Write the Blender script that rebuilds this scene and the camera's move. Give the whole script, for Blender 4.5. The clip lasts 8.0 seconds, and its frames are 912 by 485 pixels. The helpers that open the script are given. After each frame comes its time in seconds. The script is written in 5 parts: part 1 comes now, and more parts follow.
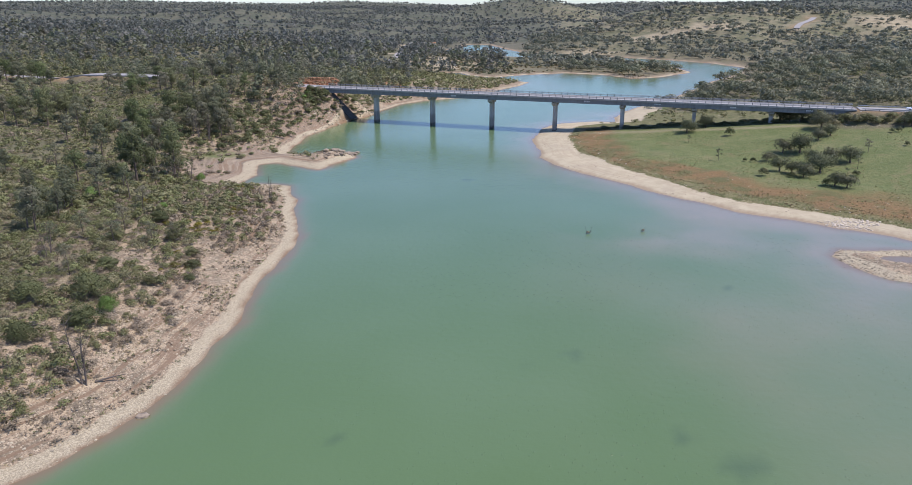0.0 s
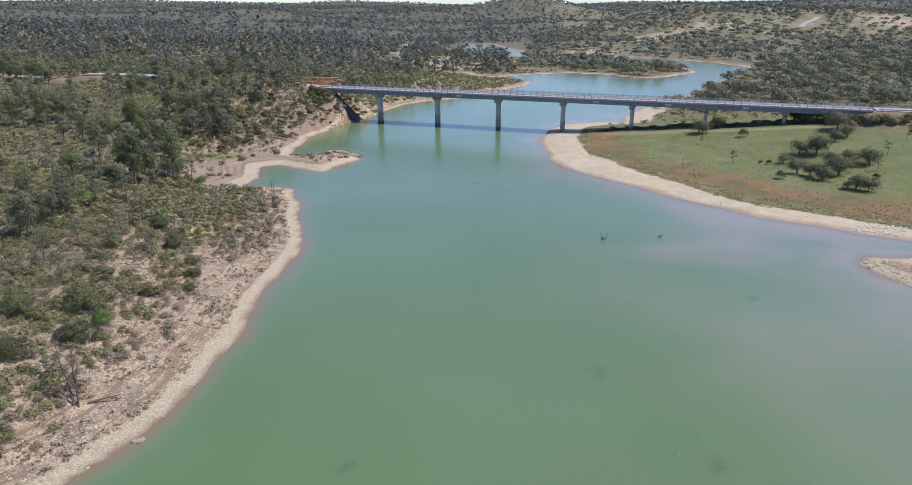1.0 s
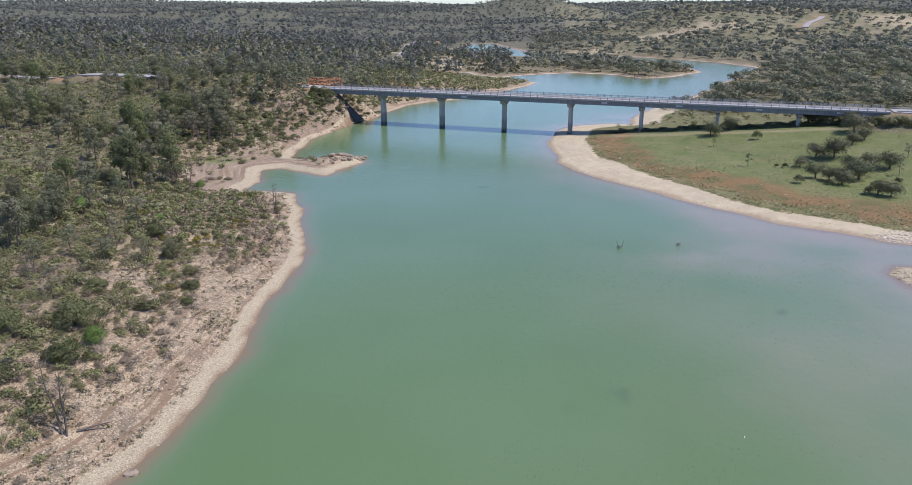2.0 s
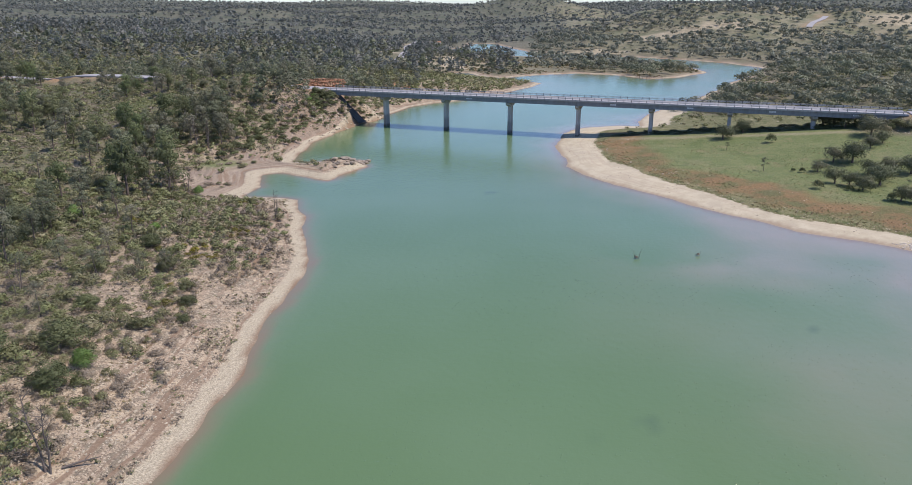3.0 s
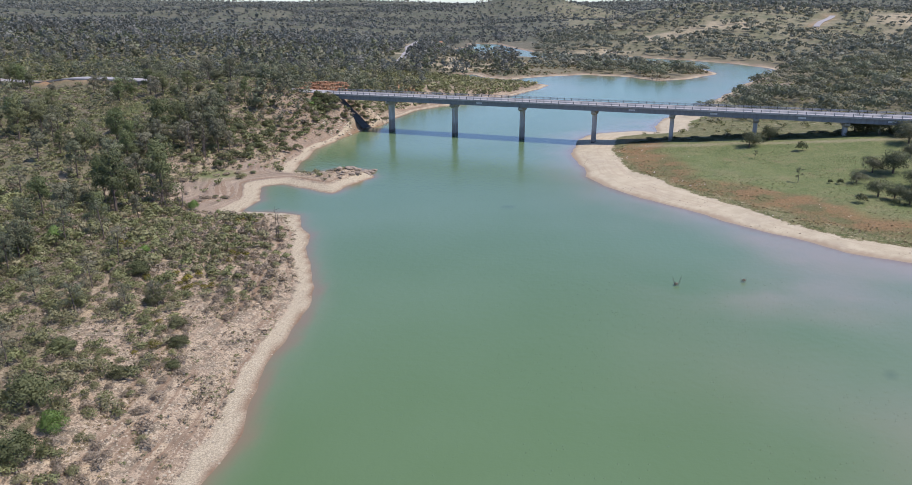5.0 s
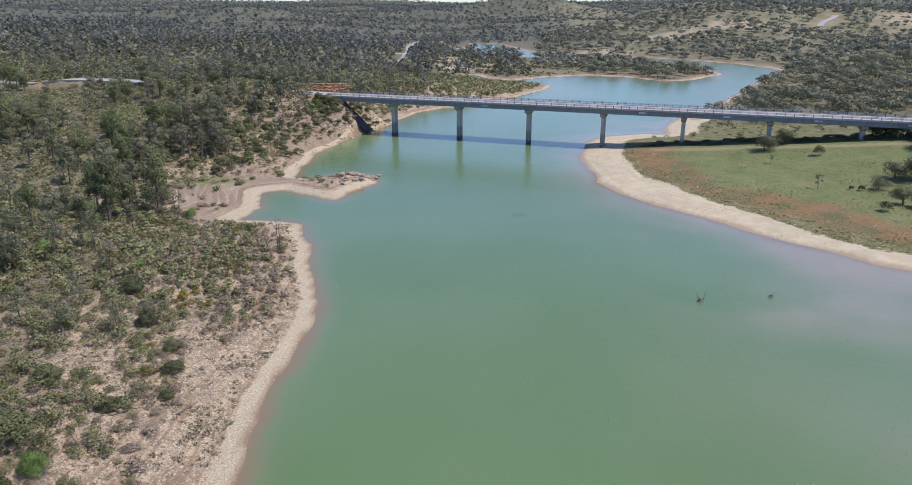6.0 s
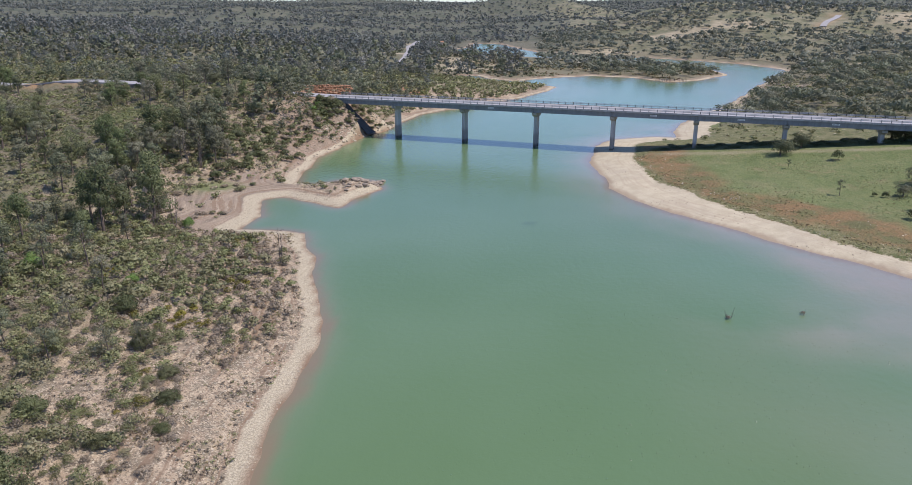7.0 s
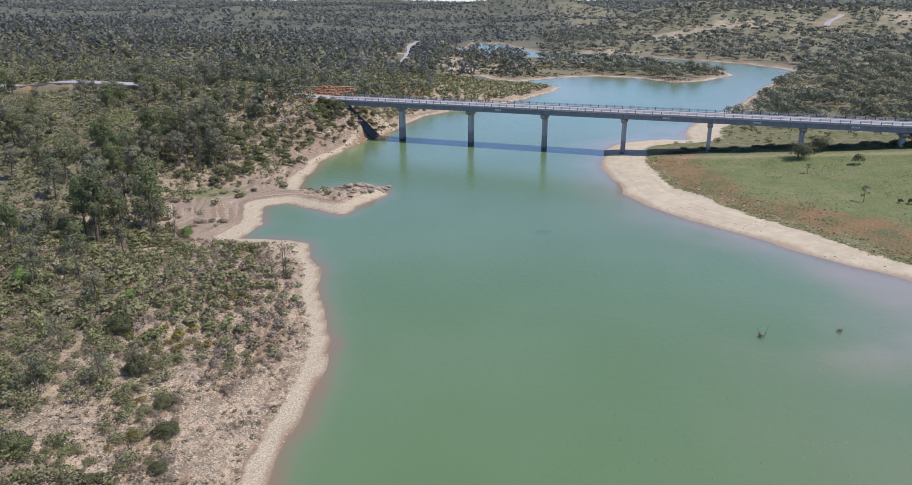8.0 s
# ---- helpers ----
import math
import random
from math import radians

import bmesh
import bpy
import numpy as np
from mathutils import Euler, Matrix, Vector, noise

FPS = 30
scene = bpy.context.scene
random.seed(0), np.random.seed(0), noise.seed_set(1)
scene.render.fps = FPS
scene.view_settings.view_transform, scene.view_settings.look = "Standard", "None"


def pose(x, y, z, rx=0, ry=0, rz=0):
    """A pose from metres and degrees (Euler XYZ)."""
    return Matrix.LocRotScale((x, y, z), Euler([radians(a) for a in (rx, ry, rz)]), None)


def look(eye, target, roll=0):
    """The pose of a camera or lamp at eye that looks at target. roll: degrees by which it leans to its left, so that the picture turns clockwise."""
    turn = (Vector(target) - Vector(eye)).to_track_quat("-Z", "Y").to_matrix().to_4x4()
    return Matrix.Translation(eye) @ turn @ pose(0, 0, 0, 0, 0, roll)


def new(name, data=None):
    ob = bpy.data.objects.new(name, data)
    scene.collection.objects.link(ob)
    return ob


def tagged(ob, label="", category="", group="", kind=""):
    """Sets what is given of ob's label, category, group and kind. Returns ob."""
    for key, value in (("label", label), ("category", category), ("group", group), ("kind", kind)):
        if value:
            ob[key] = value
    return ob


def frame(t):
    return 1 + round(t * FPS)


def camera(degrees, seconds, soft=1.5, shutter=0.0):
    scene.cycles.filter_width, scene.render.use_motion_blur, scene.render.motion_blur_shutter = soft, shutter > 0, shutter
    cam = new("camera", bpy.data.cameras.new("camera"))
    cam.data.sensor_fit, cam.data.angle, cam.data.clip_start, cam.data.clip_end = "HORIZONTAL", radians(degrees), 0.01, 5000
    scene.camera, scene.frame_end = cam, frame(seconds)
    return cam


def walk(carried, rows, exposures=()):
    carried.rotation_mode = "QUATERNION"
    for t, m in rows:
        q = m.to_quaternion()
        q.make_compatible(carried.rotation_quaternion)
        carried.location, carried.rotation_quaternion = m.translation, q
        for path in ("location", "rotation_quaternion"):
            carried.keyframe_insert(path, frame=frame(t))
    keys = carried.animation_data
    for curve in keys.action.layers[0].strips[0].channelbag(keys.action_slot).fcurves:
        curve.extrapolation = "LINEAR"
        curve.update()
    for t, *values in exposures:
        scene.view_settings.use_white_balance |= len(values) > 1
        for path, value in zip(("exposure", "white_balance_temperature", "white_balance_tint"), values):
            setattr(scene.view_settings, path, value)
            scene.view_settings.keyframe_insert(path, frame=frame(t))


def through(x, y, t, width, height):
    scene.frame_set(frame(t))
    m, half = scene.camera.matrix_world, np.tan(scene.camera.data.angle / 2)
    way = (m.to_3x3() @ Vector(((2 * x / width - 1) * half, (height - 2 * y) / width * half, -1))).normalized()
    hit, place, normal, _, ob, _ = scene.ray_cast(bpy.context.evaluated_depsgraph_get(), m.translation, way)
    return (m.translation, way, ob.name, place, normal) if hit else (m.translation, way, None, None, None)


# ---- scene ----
cam = camera(65.3, 8.0, soft=0.72)
# seconds, x, y, z, yaw, pitch, roll: a drone flying slowly up the reservoir
ROWS = [
    (0.0, 17.203, 78.190, 44.550, 0.012, -18.165, 0.023),
    (0.5, 16.205, 80.991, 44.293, 0.035, -18.179, 0.021),
    (1.0, 15.243, 83.888, 44.103, 0.050, -18.191, 0.020),
    (1.5, 14.309, 86.872, 43.970, 0.060, -18.204, 0.020),
    (2.0, 13.395, 89.935, 43.888, 0.063, -18.216, 0.019),
    (2.5, 12.496, 93.068, 43.850, 0.059, -18.228, 0.019),
    (3.0, 11.603, 96.262, 43.847, 0.050, -18.240, 0.019),
    (3.5, 10.709, 99.507, 43.871, 0.036, -18.252, 0.019),
    (4.0, 9.808, 102.797, 43.917, 0.016, -18.265, 0.019),
    (4.5, 8.891, 106.121, 43.975, -0.010, -18.278, 0.020),
    (5.0, 7.952, 109.470, 44.039, -0.040, -18.291, 0.021),
    (5.5, 6.984, 112.837, 44.101, -0.076, -18.306, 0.022),
    (6.0, 5.978, 116.212, 44.154, -0.115, -18.320, 0.023),
    (6.5, 4.929, 119.587, 44.189, -0.160, -18.336, 0.025),
    (7.0, 3.829, 122.952, 44.201, -0.208, -18.353, 0.027),
    (7.5, 2.670, 126.299, 44.180, -0.261, -18.370, 0.029),
    (8.0, 1.445, 129.619, 44.119, -0.317, -18.389, 0.032),
]
walk(cam, [(t, pose(x, y, z, 90 + pitch, roll, yaw)) for t, x, y, z, yaw, pitch, roll in ROWS], [(0.0, 0.3, 6500, 21), (8.0, 0.3, 6500, 21)])

# ---- light ----
SUN_ELEVATION, SUN_AZIMUTH = radians(58), math.atan2(-0.37, 0.93)
sun_way = Vector((math.cos(SUN_AZIMUTH) * math.cos(SUN_ELEVATION), math.sin(SUN_AZIMUTH) * math.cos(SUN_ELEVATION), math.sin(SUN_ELEVATION)))
world = bpy.data.worlds.new("sky")
scene.world = world
world.use_nodes = True
sky = world.node_tree.nodes.new("ShaderNodeTexSky")
sky.sky_type, sky.sun_disc = "NISHITA", False
sky.sun_elevation, sky.sun_rotation = SUN_ELEVATION, math.pi / 2 - SUN_AZIMUTH
sky.air_density, sky.dust_density, sky.ozone_density = 1.0, 0.3, 1.2
world.node_tree.nodes["Background"].inputs["Strength"].default_value = 0.13
clear = world.node_tree.nodes.new("ShaderNodeMix")
clear.data_type, clear.blend_type = "RGBA", "MULTIPLY"
clear.inputs[0].default_value, clear.inputs[7].default_value = 1.0, (0.74, 0.93, 1.2, 1)
world.node_tree.links.new(sky.outputs["Color"], clear.inputs[6])
world.node_tree.links.new(clear.outputs[2], world.node_tree.nodes["Background"].inputs["Color"])
sun = new("sun", bpy.data.lights.new("sun", "SUN"))
sun.data.energy, sun.data.angle, sun.data.color = 4.25, radians(0.53), (1.0, 0.95, 0.85)
sun.matrix_world = look((0, 0, 200), Vector((0, 0, 200)) - sun_way)


# ---- materials ----
class Nodes:
    """A small wrapper to write node materials in few lines."""

    def __init__(self, name):
        self.material = bpy.data.materials.new(name)
        self.material.use_nodes = True
        self.tree = self.material.node_tree
        self.tree.nodes.clear()
        self.out = self.tree.nodes.new("ShaderNodeOutputMaterial")

    def put(self, socket, value):
        if isinstance(value, bpy.types.NodeSocket):
            self.tree.links.new(value, socket)
        elif isinstance(value, (tuple, list)) and len(value) == 3 and socket.type == "RGBA":
            socket.default_value = (*value, 1)
        else:
            socket.default_value = value

    def node(self, kind, out=0, **inputs):
        n = self.tree.nodes.new(kind)
        for key, value in inputs.items():
            self.put(n.inputs[key.replace("_", " ")], value)
        return n.outputs[out]

    def vector(self, op, a, b):
        n = self.tree.nodes.new("ShaderNodeVectorMath")
        n.operation = op
        self.put(n.inputs[0], a)
        self.put(n.inputs[1], b)
        return n.outputs[0]

    def place(self):
        return self.tree.nodes.new("ShaderNodeNewGeometry").outputs["Position"]

    def noise(self, scale, detail=4, rough=0.6, vector=None, stretch=None):
        vector = vector or self.place()
        if stretch:
            m = self.tree.nodes.new("ShaderNodeMapping")
            m.inputs["Scale"].default_value = stretch
            self.put(m.inputs["Vector"], vector)
            vector = m.outputs["Vector"]
        return self.node("ShaderNodeTexNoise", Vector=vector, Scale=scale, Detail=detail, Roughness=rough)

    def speckle(self, scale, out="Distance"):
        n = self.tree.nodes.new("ShaderNodeTexVoronoi")
        n.inputs["Scale"].default_value = scale
        self.put(n.inputs["Vector"], self.place())
        return n.outputs[out]

    def ramp(self, value, low, high):
        n = self.tree.nodes.new("ShaderNodeMapRange")
        n.interpolation_type = "SMOOTHSTEP"
        self.put(n.inputs["Value"], value)
        n.inputs["From Min"].default_value, n.inputs["From Max"].default_value = low, high
        return n.outputs["Result"]

    def mix(self, factor, a, b):
        n = self.tree.nodes.new("ShaderNodeMix")
        n.data_type = "RGBA"
        self.put(n.inputs[0], factor)
        self.put(n.inputs[6], a)
        self.put(n.inputs[7], b)
        return n.outputs[2]

    def math(self, op, a, b=0.0):
        n = self.tree.nodes.new("ShaderNodeMath")
        n.operation = op
        self.put(n.inputs[0], a)
        self.put(n.inputs[1], b)
        return n.outputs[0]

    def attribute(self, name):
        n = self.tree.nodes.new("ShaderNodeAttribute")
        n.attribute_name = name
        return n.outputs["Fac"]

    def bump(self, height, distance, strength=1.0):
        return self.node("ShaderNodeBump", Height=height, Distance=distance, Strength=strength)

    def finish(self, color, roughness=0.9, normal=None, **more):
        s = self.tree.nodes.new("ShaderNodeBsdfPrincipled")
        self.put(s.inputs["Base Color"], color)
        self.put(s.inputs["Roughness"], roughness)
        if normal is not None:
            self.put(s.inputs["Normal"], normal)
        for key, value in more.items():
            self.put(s.inputs[key.replace("_", " ")], value)
        self.tree.links.new(s.outputs[0], self.out.inputs["Surface"])
        return self.material


def ground_material():
    n = Nodes("ground")
    big, mid, fine = n.noise(0.02, 5), n.noise(0.16, 5), n.noise(1.1, 6, 0.7)
    soil = n.mix(n.ramp(mid, 0.35, 0.65), (0.375, 0.295, 0.198), (0.268, 0.203, 0.136))
    soil = n.mix(n.ramp(fine, 0.45, 0.75), soil, (0.46, 0.375, 0.25))
    soil = n.mix(n.math("MULTIPLY", n.ramp(n.noise(0.45, 6, 0.75), 0.46, 0.6), 0.8), soil, (0.15, 0.13, 0.09))
    soil = n.mix(n.math("MULTIPLY", n.ramp(n.noise(2.4, 5, 0.8), 0.52, 0.64), 0.75), soil, (0.13, 0.11, 0.08))
    soil = n.mix(n.math("MULTIPLY", n.ramp(n.noise(7.0, 3, 0.8), 0.6, 0.68), 0.8), soil, (0.5, 0.43, 0.34))
    soil = n.mix(n.math("MULTIPLY", n.ramp(n.noise(0.22, 6, 0.7), 0.54, 0.66), 0.6), soil, (0.42, 0.335, 0.215))
    grit = n.tree.nodes.new("ShaderNodeTexVoronoi")
    grit.inputs["Scale"].default_value = 6.0
    n.put(grit.inputs["Vector"], n.place())
    tone = n.tree.nodes.new("ShaderNodeSeparateColor")
    n.put(tone.inputs[0], grit.outputs["Color"])
    soil = n.mix(n.math("MULTIPLY", n.ramp(tone.outputs[0], 0.78, 0.9), 0.6), soil, (0.5, 0.425, 0.305))
    soil = n.mix(n.math("MULTIPLY", n.ramp(tone.outputs[1], 0.72, 0.85), 0.7), soil, (0.12, 0.095, 0.07))
    # terraces left by the falling water in the cove
    step = n.node("ShaderNodeTexNoise", Vector=n.vector("ADD", n.vector("MULTIPLY", n.place(), (0.04, 0.04, 0.04)), n.vector("MULTIPLY", n.attribute("shore"), (1.0, 0.0, 0.0))), Scale=0.85, Detail=5, Roughness=0.7)
    shelf = n.mix(n.ramp(step, 0.42, 0.5), (0.18, 0.142, 0.105), (0.275, 0.218, 0.155))
    shelf = n.mix(n.math("MULTIPLY", n.ramp(step, 0.54, 0.6), 0.7), shelf, (0.4, 0.33, 0.24))
    shelf = n.mix(n.math("MULTIPLY", n.ramp(n.noise(0.16, 4, 0.6), 0.45, 0.6), 0.6), shelf, (0.23, 0.18, 0.14))
    shelf = n.mix(n.math("MULTIPLY", n.ramp(n.noise(1.4, 5, 0.75), 0.5, 0.64), 0.55), shelf, (0.2, 0.17, 0.11))
    soil = n.mix(n.attribute("terrace"), soil, shelf)
    # reddish broken rock on the bluff
    rock = n.mix(n.ramp(n.noise(0.5, 6, 0.7), 0.4, 0.6), (0.24, 0.172, 0.122), (0.165, 0.126, 0.09))
    rock = n.mix(n.math("MULTIPLY", n.ramp(tone.outputs[0], 0.66, 0.84), 0.6), rock, (0.4, 0.32, 0.23))
    soil = n.mix(n.attribute("bluff"), soil, rock)
    # old waterlines along the shore
    level = n.tree.nodes.new("ShaderNodeCombineXYZ")
    n.put(level.inputs[0], n.attribute("shore"))
    strand = n.noise(0.9, 4, 0.6, vector=n.vector("ADD", level.outputs[0], n.vector("MULTIPLY", n.place(), (0.05, 0.05, 0.05))))
    soil = n.mix(n.math("MULTIPLY", n.ramp(strand, 0.5, 0.62), n.math("MULTIPLY", n.ramp(n.attribute("shore"), 22, 9), 0.85)), soil, (0.2, 0.138, 0.09))
    # low dry grass and litter under the woods
    litter = n.mix(n.ramp(mid, 0.3, 0.7), (0.115, 0.113, 0.068), (0.185, 0.157, 0.105))
    litter = n.mix(n.ramp(fine, 0.4, 0.7), litter, (0.095, 0.105, 0.05))
    heath = n.mix(n.ramp(n.noise(0.03, 6, 0.7), 0.38, 0.62), (0.078, 0.088, 0.06), (0.118, 0.118, 0.083))
    dry = n.mix(n.ramp(n.noise(0.04, 7, 0.72), 0.4, 0.62), (0.125, 0.13, 0.075), (0.225, 0.2, 0.128))
    heath = n.mix(n.attribute("dehesa"), heath, dry)
    litter = n.mix(n.attribute("heath"), litter, heath)
    color = n.mix(n.attribute("wood"), soil, litter)
    # pasture on the flat bank
    green = n.mix(n.ramp(mid, 0.3, 0.7), (0.108, 0.138, 0.05), (0.152, 0.167, 0.07))
    green = n.mix(n.math("MULTIPLY", n.ramp(n.noise(0.055, 6, 0.65), 0.5, 0.7), 0.5), green, (0.21, 0.185, 0.1))
    green = n.mix(n.math("MULTIPLY", n.ramp(n.noise(0.5, 6, 0.75), 0.5, 0.64), 0.6), green, (0.095, 0.13, 0.05))
    green = n.mix(n.math("MULTIPLY", n.ramp(n.noise(2.5, 4, 0.8), 0.55, 0.65), 0.6), green, (0.22, 0.21, 0.11))
    green = n.mix(n.math("MULTIPLY", n.ramp(n.noise(0.9, 7, 0.8), 0.52, 0.6), 0.45), green, (0.07, 0.1, 0.04))
    green = n.mix(n.math("MULTIPLY", n.ramp(n.noise(0.14, 6, 0.7), 0.56, 0.66), 0.6), green, (0.19, 0.165, 0.085))
    rust = n.mix(n.ramp(n.noise(0.13, 6, 0.65), 0.42, 0.62), (0.2, 0.13, 0.062), (0.12, 0.118, 0.05))
    rust = n.mix(n.math("MULTIPLY", n.ramp(n.noise(1.3, 5, 0.8), 0.5, 0.62), 0.6), rust, (0.11, 0.09, 0.05))
    rust = n.mix(n.ramp(n.noise(0.5, 6, 0.75), 0.64, 0.68), rust, (0.46, 0.4, 0.28))
    green = n.mix(n.attribute("rust"), green, rust)
    olive = n.mix(n.ramp(n.noise(0.35, 6, 0.7), 0.38, 0.62), (0.085, 0.1, 0.036), (0.165, 0.155, 0.075))
    olive = n.mix(n.math("MULTIPLY", n.ramp(n.noise(1.6, 5, 0.8), 0.53, 0.64), 0.75), olive, (0.33, 0.27, 0.17))
    olive = n.mix(n.ramp(n.noise(0.3, 7, 0.75), 0.6, 0.66), olive, (0.42, 0.355, 0.235))
    green = n.mix(n.attribute("fringe"), green, olive)
    color = n.mix(n.attribute("meadow"), color, green)
    field = n.mix(n.ramp(mid, 0.3, 0.7), (0.34, 0.29, 0.195), (0.24, 0.208, 0.13))
    color = n.mix(n.attribute("field"), color, field)
    red = n.mix(n.ramp(fine, 0.35, 0.7), (0.36, 0.18, 0.085), (0.46, 0.3, 0.18))
    color = n.mix(n.attribute("red"), color, red)
    # pale shingle and sand along the water, wet at the very edge
    pebble = n.mix(n.ramp(n.noise(5.5, 5, 0.8), 0.4, 0.62), (0.265, 0.228, 0.153), (0.49, 0.425, 0.3))
    sand = n.mix(n.ramp(n.noise(0.35, 5), 0.35, 0.65), (0.43, 0.378, 0.262), (0.375, 0.325, 0.222))
    sand = n.mix(n.math("MULTIPLY", n.ramp(n.noise(3.5, 5, 0.8), 0.58, 0.68), 0.5), sand, (0.3, 0.24, 0.17))
    sand = n.mix(n.math("MULTIPLY", n.ramp(strand, 0.52, 0.6), 0.4), sand, (0.33, 0.265, 0.185))
    sand = n.mix(n.math("MULTIPLY", n.ramp(n.noise(0.17, 7, 0.7), 0.5, 0.64), 0.5), sand, (0.36, 0.31, 0.225))
    sand = n.mix(n.math("MULTIPLY", n.ramp(n.noise(1.1, 6, 0.8), 0.58, 0.66), 0.5), sand, (0.24, 0.2, 0.13))
    ragged = n.math("MULTIPLY", n.math("SUBTRACT", n.noise(0.55, 7, 0.72), 0.5), 4.5)
    sandy = n.attribute("sandy")
    sand_share = n.math("MULTIPLY", sandy, n.ramp(n.math("ADD", n.attribute("sand_line"), ragged), 7.7, 7.0))
    shingle_share = n.math("MULTIPLY", n.math("SUBTRACT", 1.0, sandy), n.ramp(n.math("ADD", n.attribute("shingle_line"), n.math("MULTIPLY", ragged, 0.4)), 0.3, -0.2))
    beach = n.math("ADD", sand_share, shingle_share)
    color = n.mix(beach, color, n.mix(sandy, pebble, sand))
    color = n.mix(n.attribute("wet"), color, n.mix(n.attribute("meadow"), (0.2, 0.135, 0.085), (0.255, 0.195, 0.13)))
    grain = n.math("ADD", n.noise(0.9, 8, 0.75), n.math("MULTIPLY", n.speckle(1.6), 0.35))
    return n.finish(color, 0.95, n.bump(grain, 0.35, n.math("SUBTRACT", 0.9, n.math("MULTIPLY", sand_share, 0.72))), Specular_IOR_Level=0.2)


def water_material():
    n = Nodes("water")
    cloud = n.noise(0.018, 3, 0.5)
    deep = n.mix(n.ramp(cloud, 0.35, 0.65), (0.086, 0.148, 0.058), (0.099, 0.162, 0.074))
    murk_glow = n.mix(n.ramp(n.noise(0.05, 4), 0.35, 0.65), (0.225, 0.2, 0.148), (0.185, 0.19, 0.138))
    # one mask for real shallows and for the sun-glint haze put into the colour
    color = n.mix(n.attribute("shallow_glow"), deep, murk_glow)
    color = n.mix(n.attribute("rim"), color, (0.19, 0.13, 0.08))
    color = n.mix(n.attribute("weed"), color, (0.05, 0.085, 0.05))
    ripple = n.math("MULTIPLY", n.math("ADD", n.noise(0.8, 3, 0.55), n.math("MULTIPLY", n.noise(3.0, 3, 0.6), 0.3)), 0.045)
    # scattered steep wavelets that catch the sun
    cell = n.tree.nodes.new("ShaderNodeTexVoronoi")
    cell.inputs["Scale"].default_value = 1.7
    n.put(cell.inputs["Vector"], n.place())
    own = n.tree.nodes.new("ShaderNodeSeparateColor")
    n.put(own.inputs[0], cell.outputs["Color"])
    crest = n.math("MAXIMUM", n.math("SUBTRACT", 0.2, cell.outputs["Distance"]), 0.0)
    steep = n.math("MULTIPLY", n.math("ADD", 0.4, n.math("MULTIPLY", own.outputs[0], 0.12)), n.ramp(own.outputs[1], 0.58, 0.59))
    crest = n.math("MULTIPLY", n.math("MULTIPLY", crest, steep), n.math("MULTIPLY", n.attribute("breeze"), n.ramp(n.noise(0.06, 3, 0.6), 0.4, 0.55)))
    return n.finish(color, 0.17, n.bump(n.math("ADD", ripple, crest), 1.0, 1.0), IOR=1.34, Coat_Weight=0.2, Coat_Roughness=0.5, Coat_IOR=1.34)


def concrete_material(name, color, stain=0.35):
    n = Nodes(name)
    streak = n.noise(1.2, 5, 0.65, stretch=(1, 1, 0.15))
    base = n.mix(n.ramp(streak, 0.35, 0.7), color, tuple(c * (1 - stain) for c in color))
    base = n.mix(n.ramp(n.noise(4.0, 5), 0.5, 0.75), base, tuple(min(1, c * 1.12) for c in color))
    return n.finish(base, 0.85, n.bump(n.noise(6.0, 4), 0.02))


def plain_material(name, color, roughness=0.7, metallic=0.0, vary=0.25, scale=1.5):
    n = Nodes(name)
    base = n.mix(n.ramp(n.noise(scale, 5), 0.3, 0.7), color, tuple(c * (1 - vary) for c in color))
    return n.finish(base, roughness, n.bump(n.noise(scale * 6, 4), 0.02, 0.5), Metallic=metallic)


def leaf_material(name, dark, light, dry, through=0.3):
    """Leaves: each spray has its own shade, each plant its own tint."""
    n = Nodes(name)
    geo = n.tree.nodes.new("ShaderNodeNewGeometry")
    own = n.tree.nodes.new("ShaderNodeObjectInfo")
    color = n.mix(n.math("ADD", 0.46, n.math("MULTIPLY", geo.outputs["Random Per Island"], 0.34)), dark, light)
    plant = n.math("FRACT", n.math("ADD", own.outputs["Random"], n.attribute("tint")))
    patch = n.math("ADD", n.math("MULTIPLY", plant, 0.6), n.math("MULTIPLY", n.noise(0.11, 3), 0.7))
    color = n.mix(n.math("MULTIPLY", n.ramp(patch, 0.45, 0.95), 0.75), color, dry)
    color = n.mix(n.math("MULTIPLY", n.ramp(n.noise(0.17, 3, 0.6), 0.55, 0.35), 0.3), color, dark)
    color = n.mix(n.math("MULTIPLY", n.math("FRACT", n.math("MULTIPLY", plant, 7.3)), 0.68), color, tuple(c * 0.8 for c in dark))
    s = n.tree.nodes.new("ShaderNodeBsdfPrincipled")
    n.put(s.inputs["Base Color"], color)
    n.put(s.inputs["Roughness"], 0.6)
    n.put(s.inputs["Specular IOR Level"], 0.3)
    t = n.node("ShaderNodeBsdfTranslucent", Color=color)
    m = n.tree.nodes.new("ShaderNodeMixShader")
    m.inputs[0].default_value = through
    n.tree.links.new(s.outputs[0], m.inputs[1])
    n.tree.links.new(t, m.inputs[2])
    n.tree.links.new(m.outputs[0], n.out.inputs["Surface"])
    return n.material


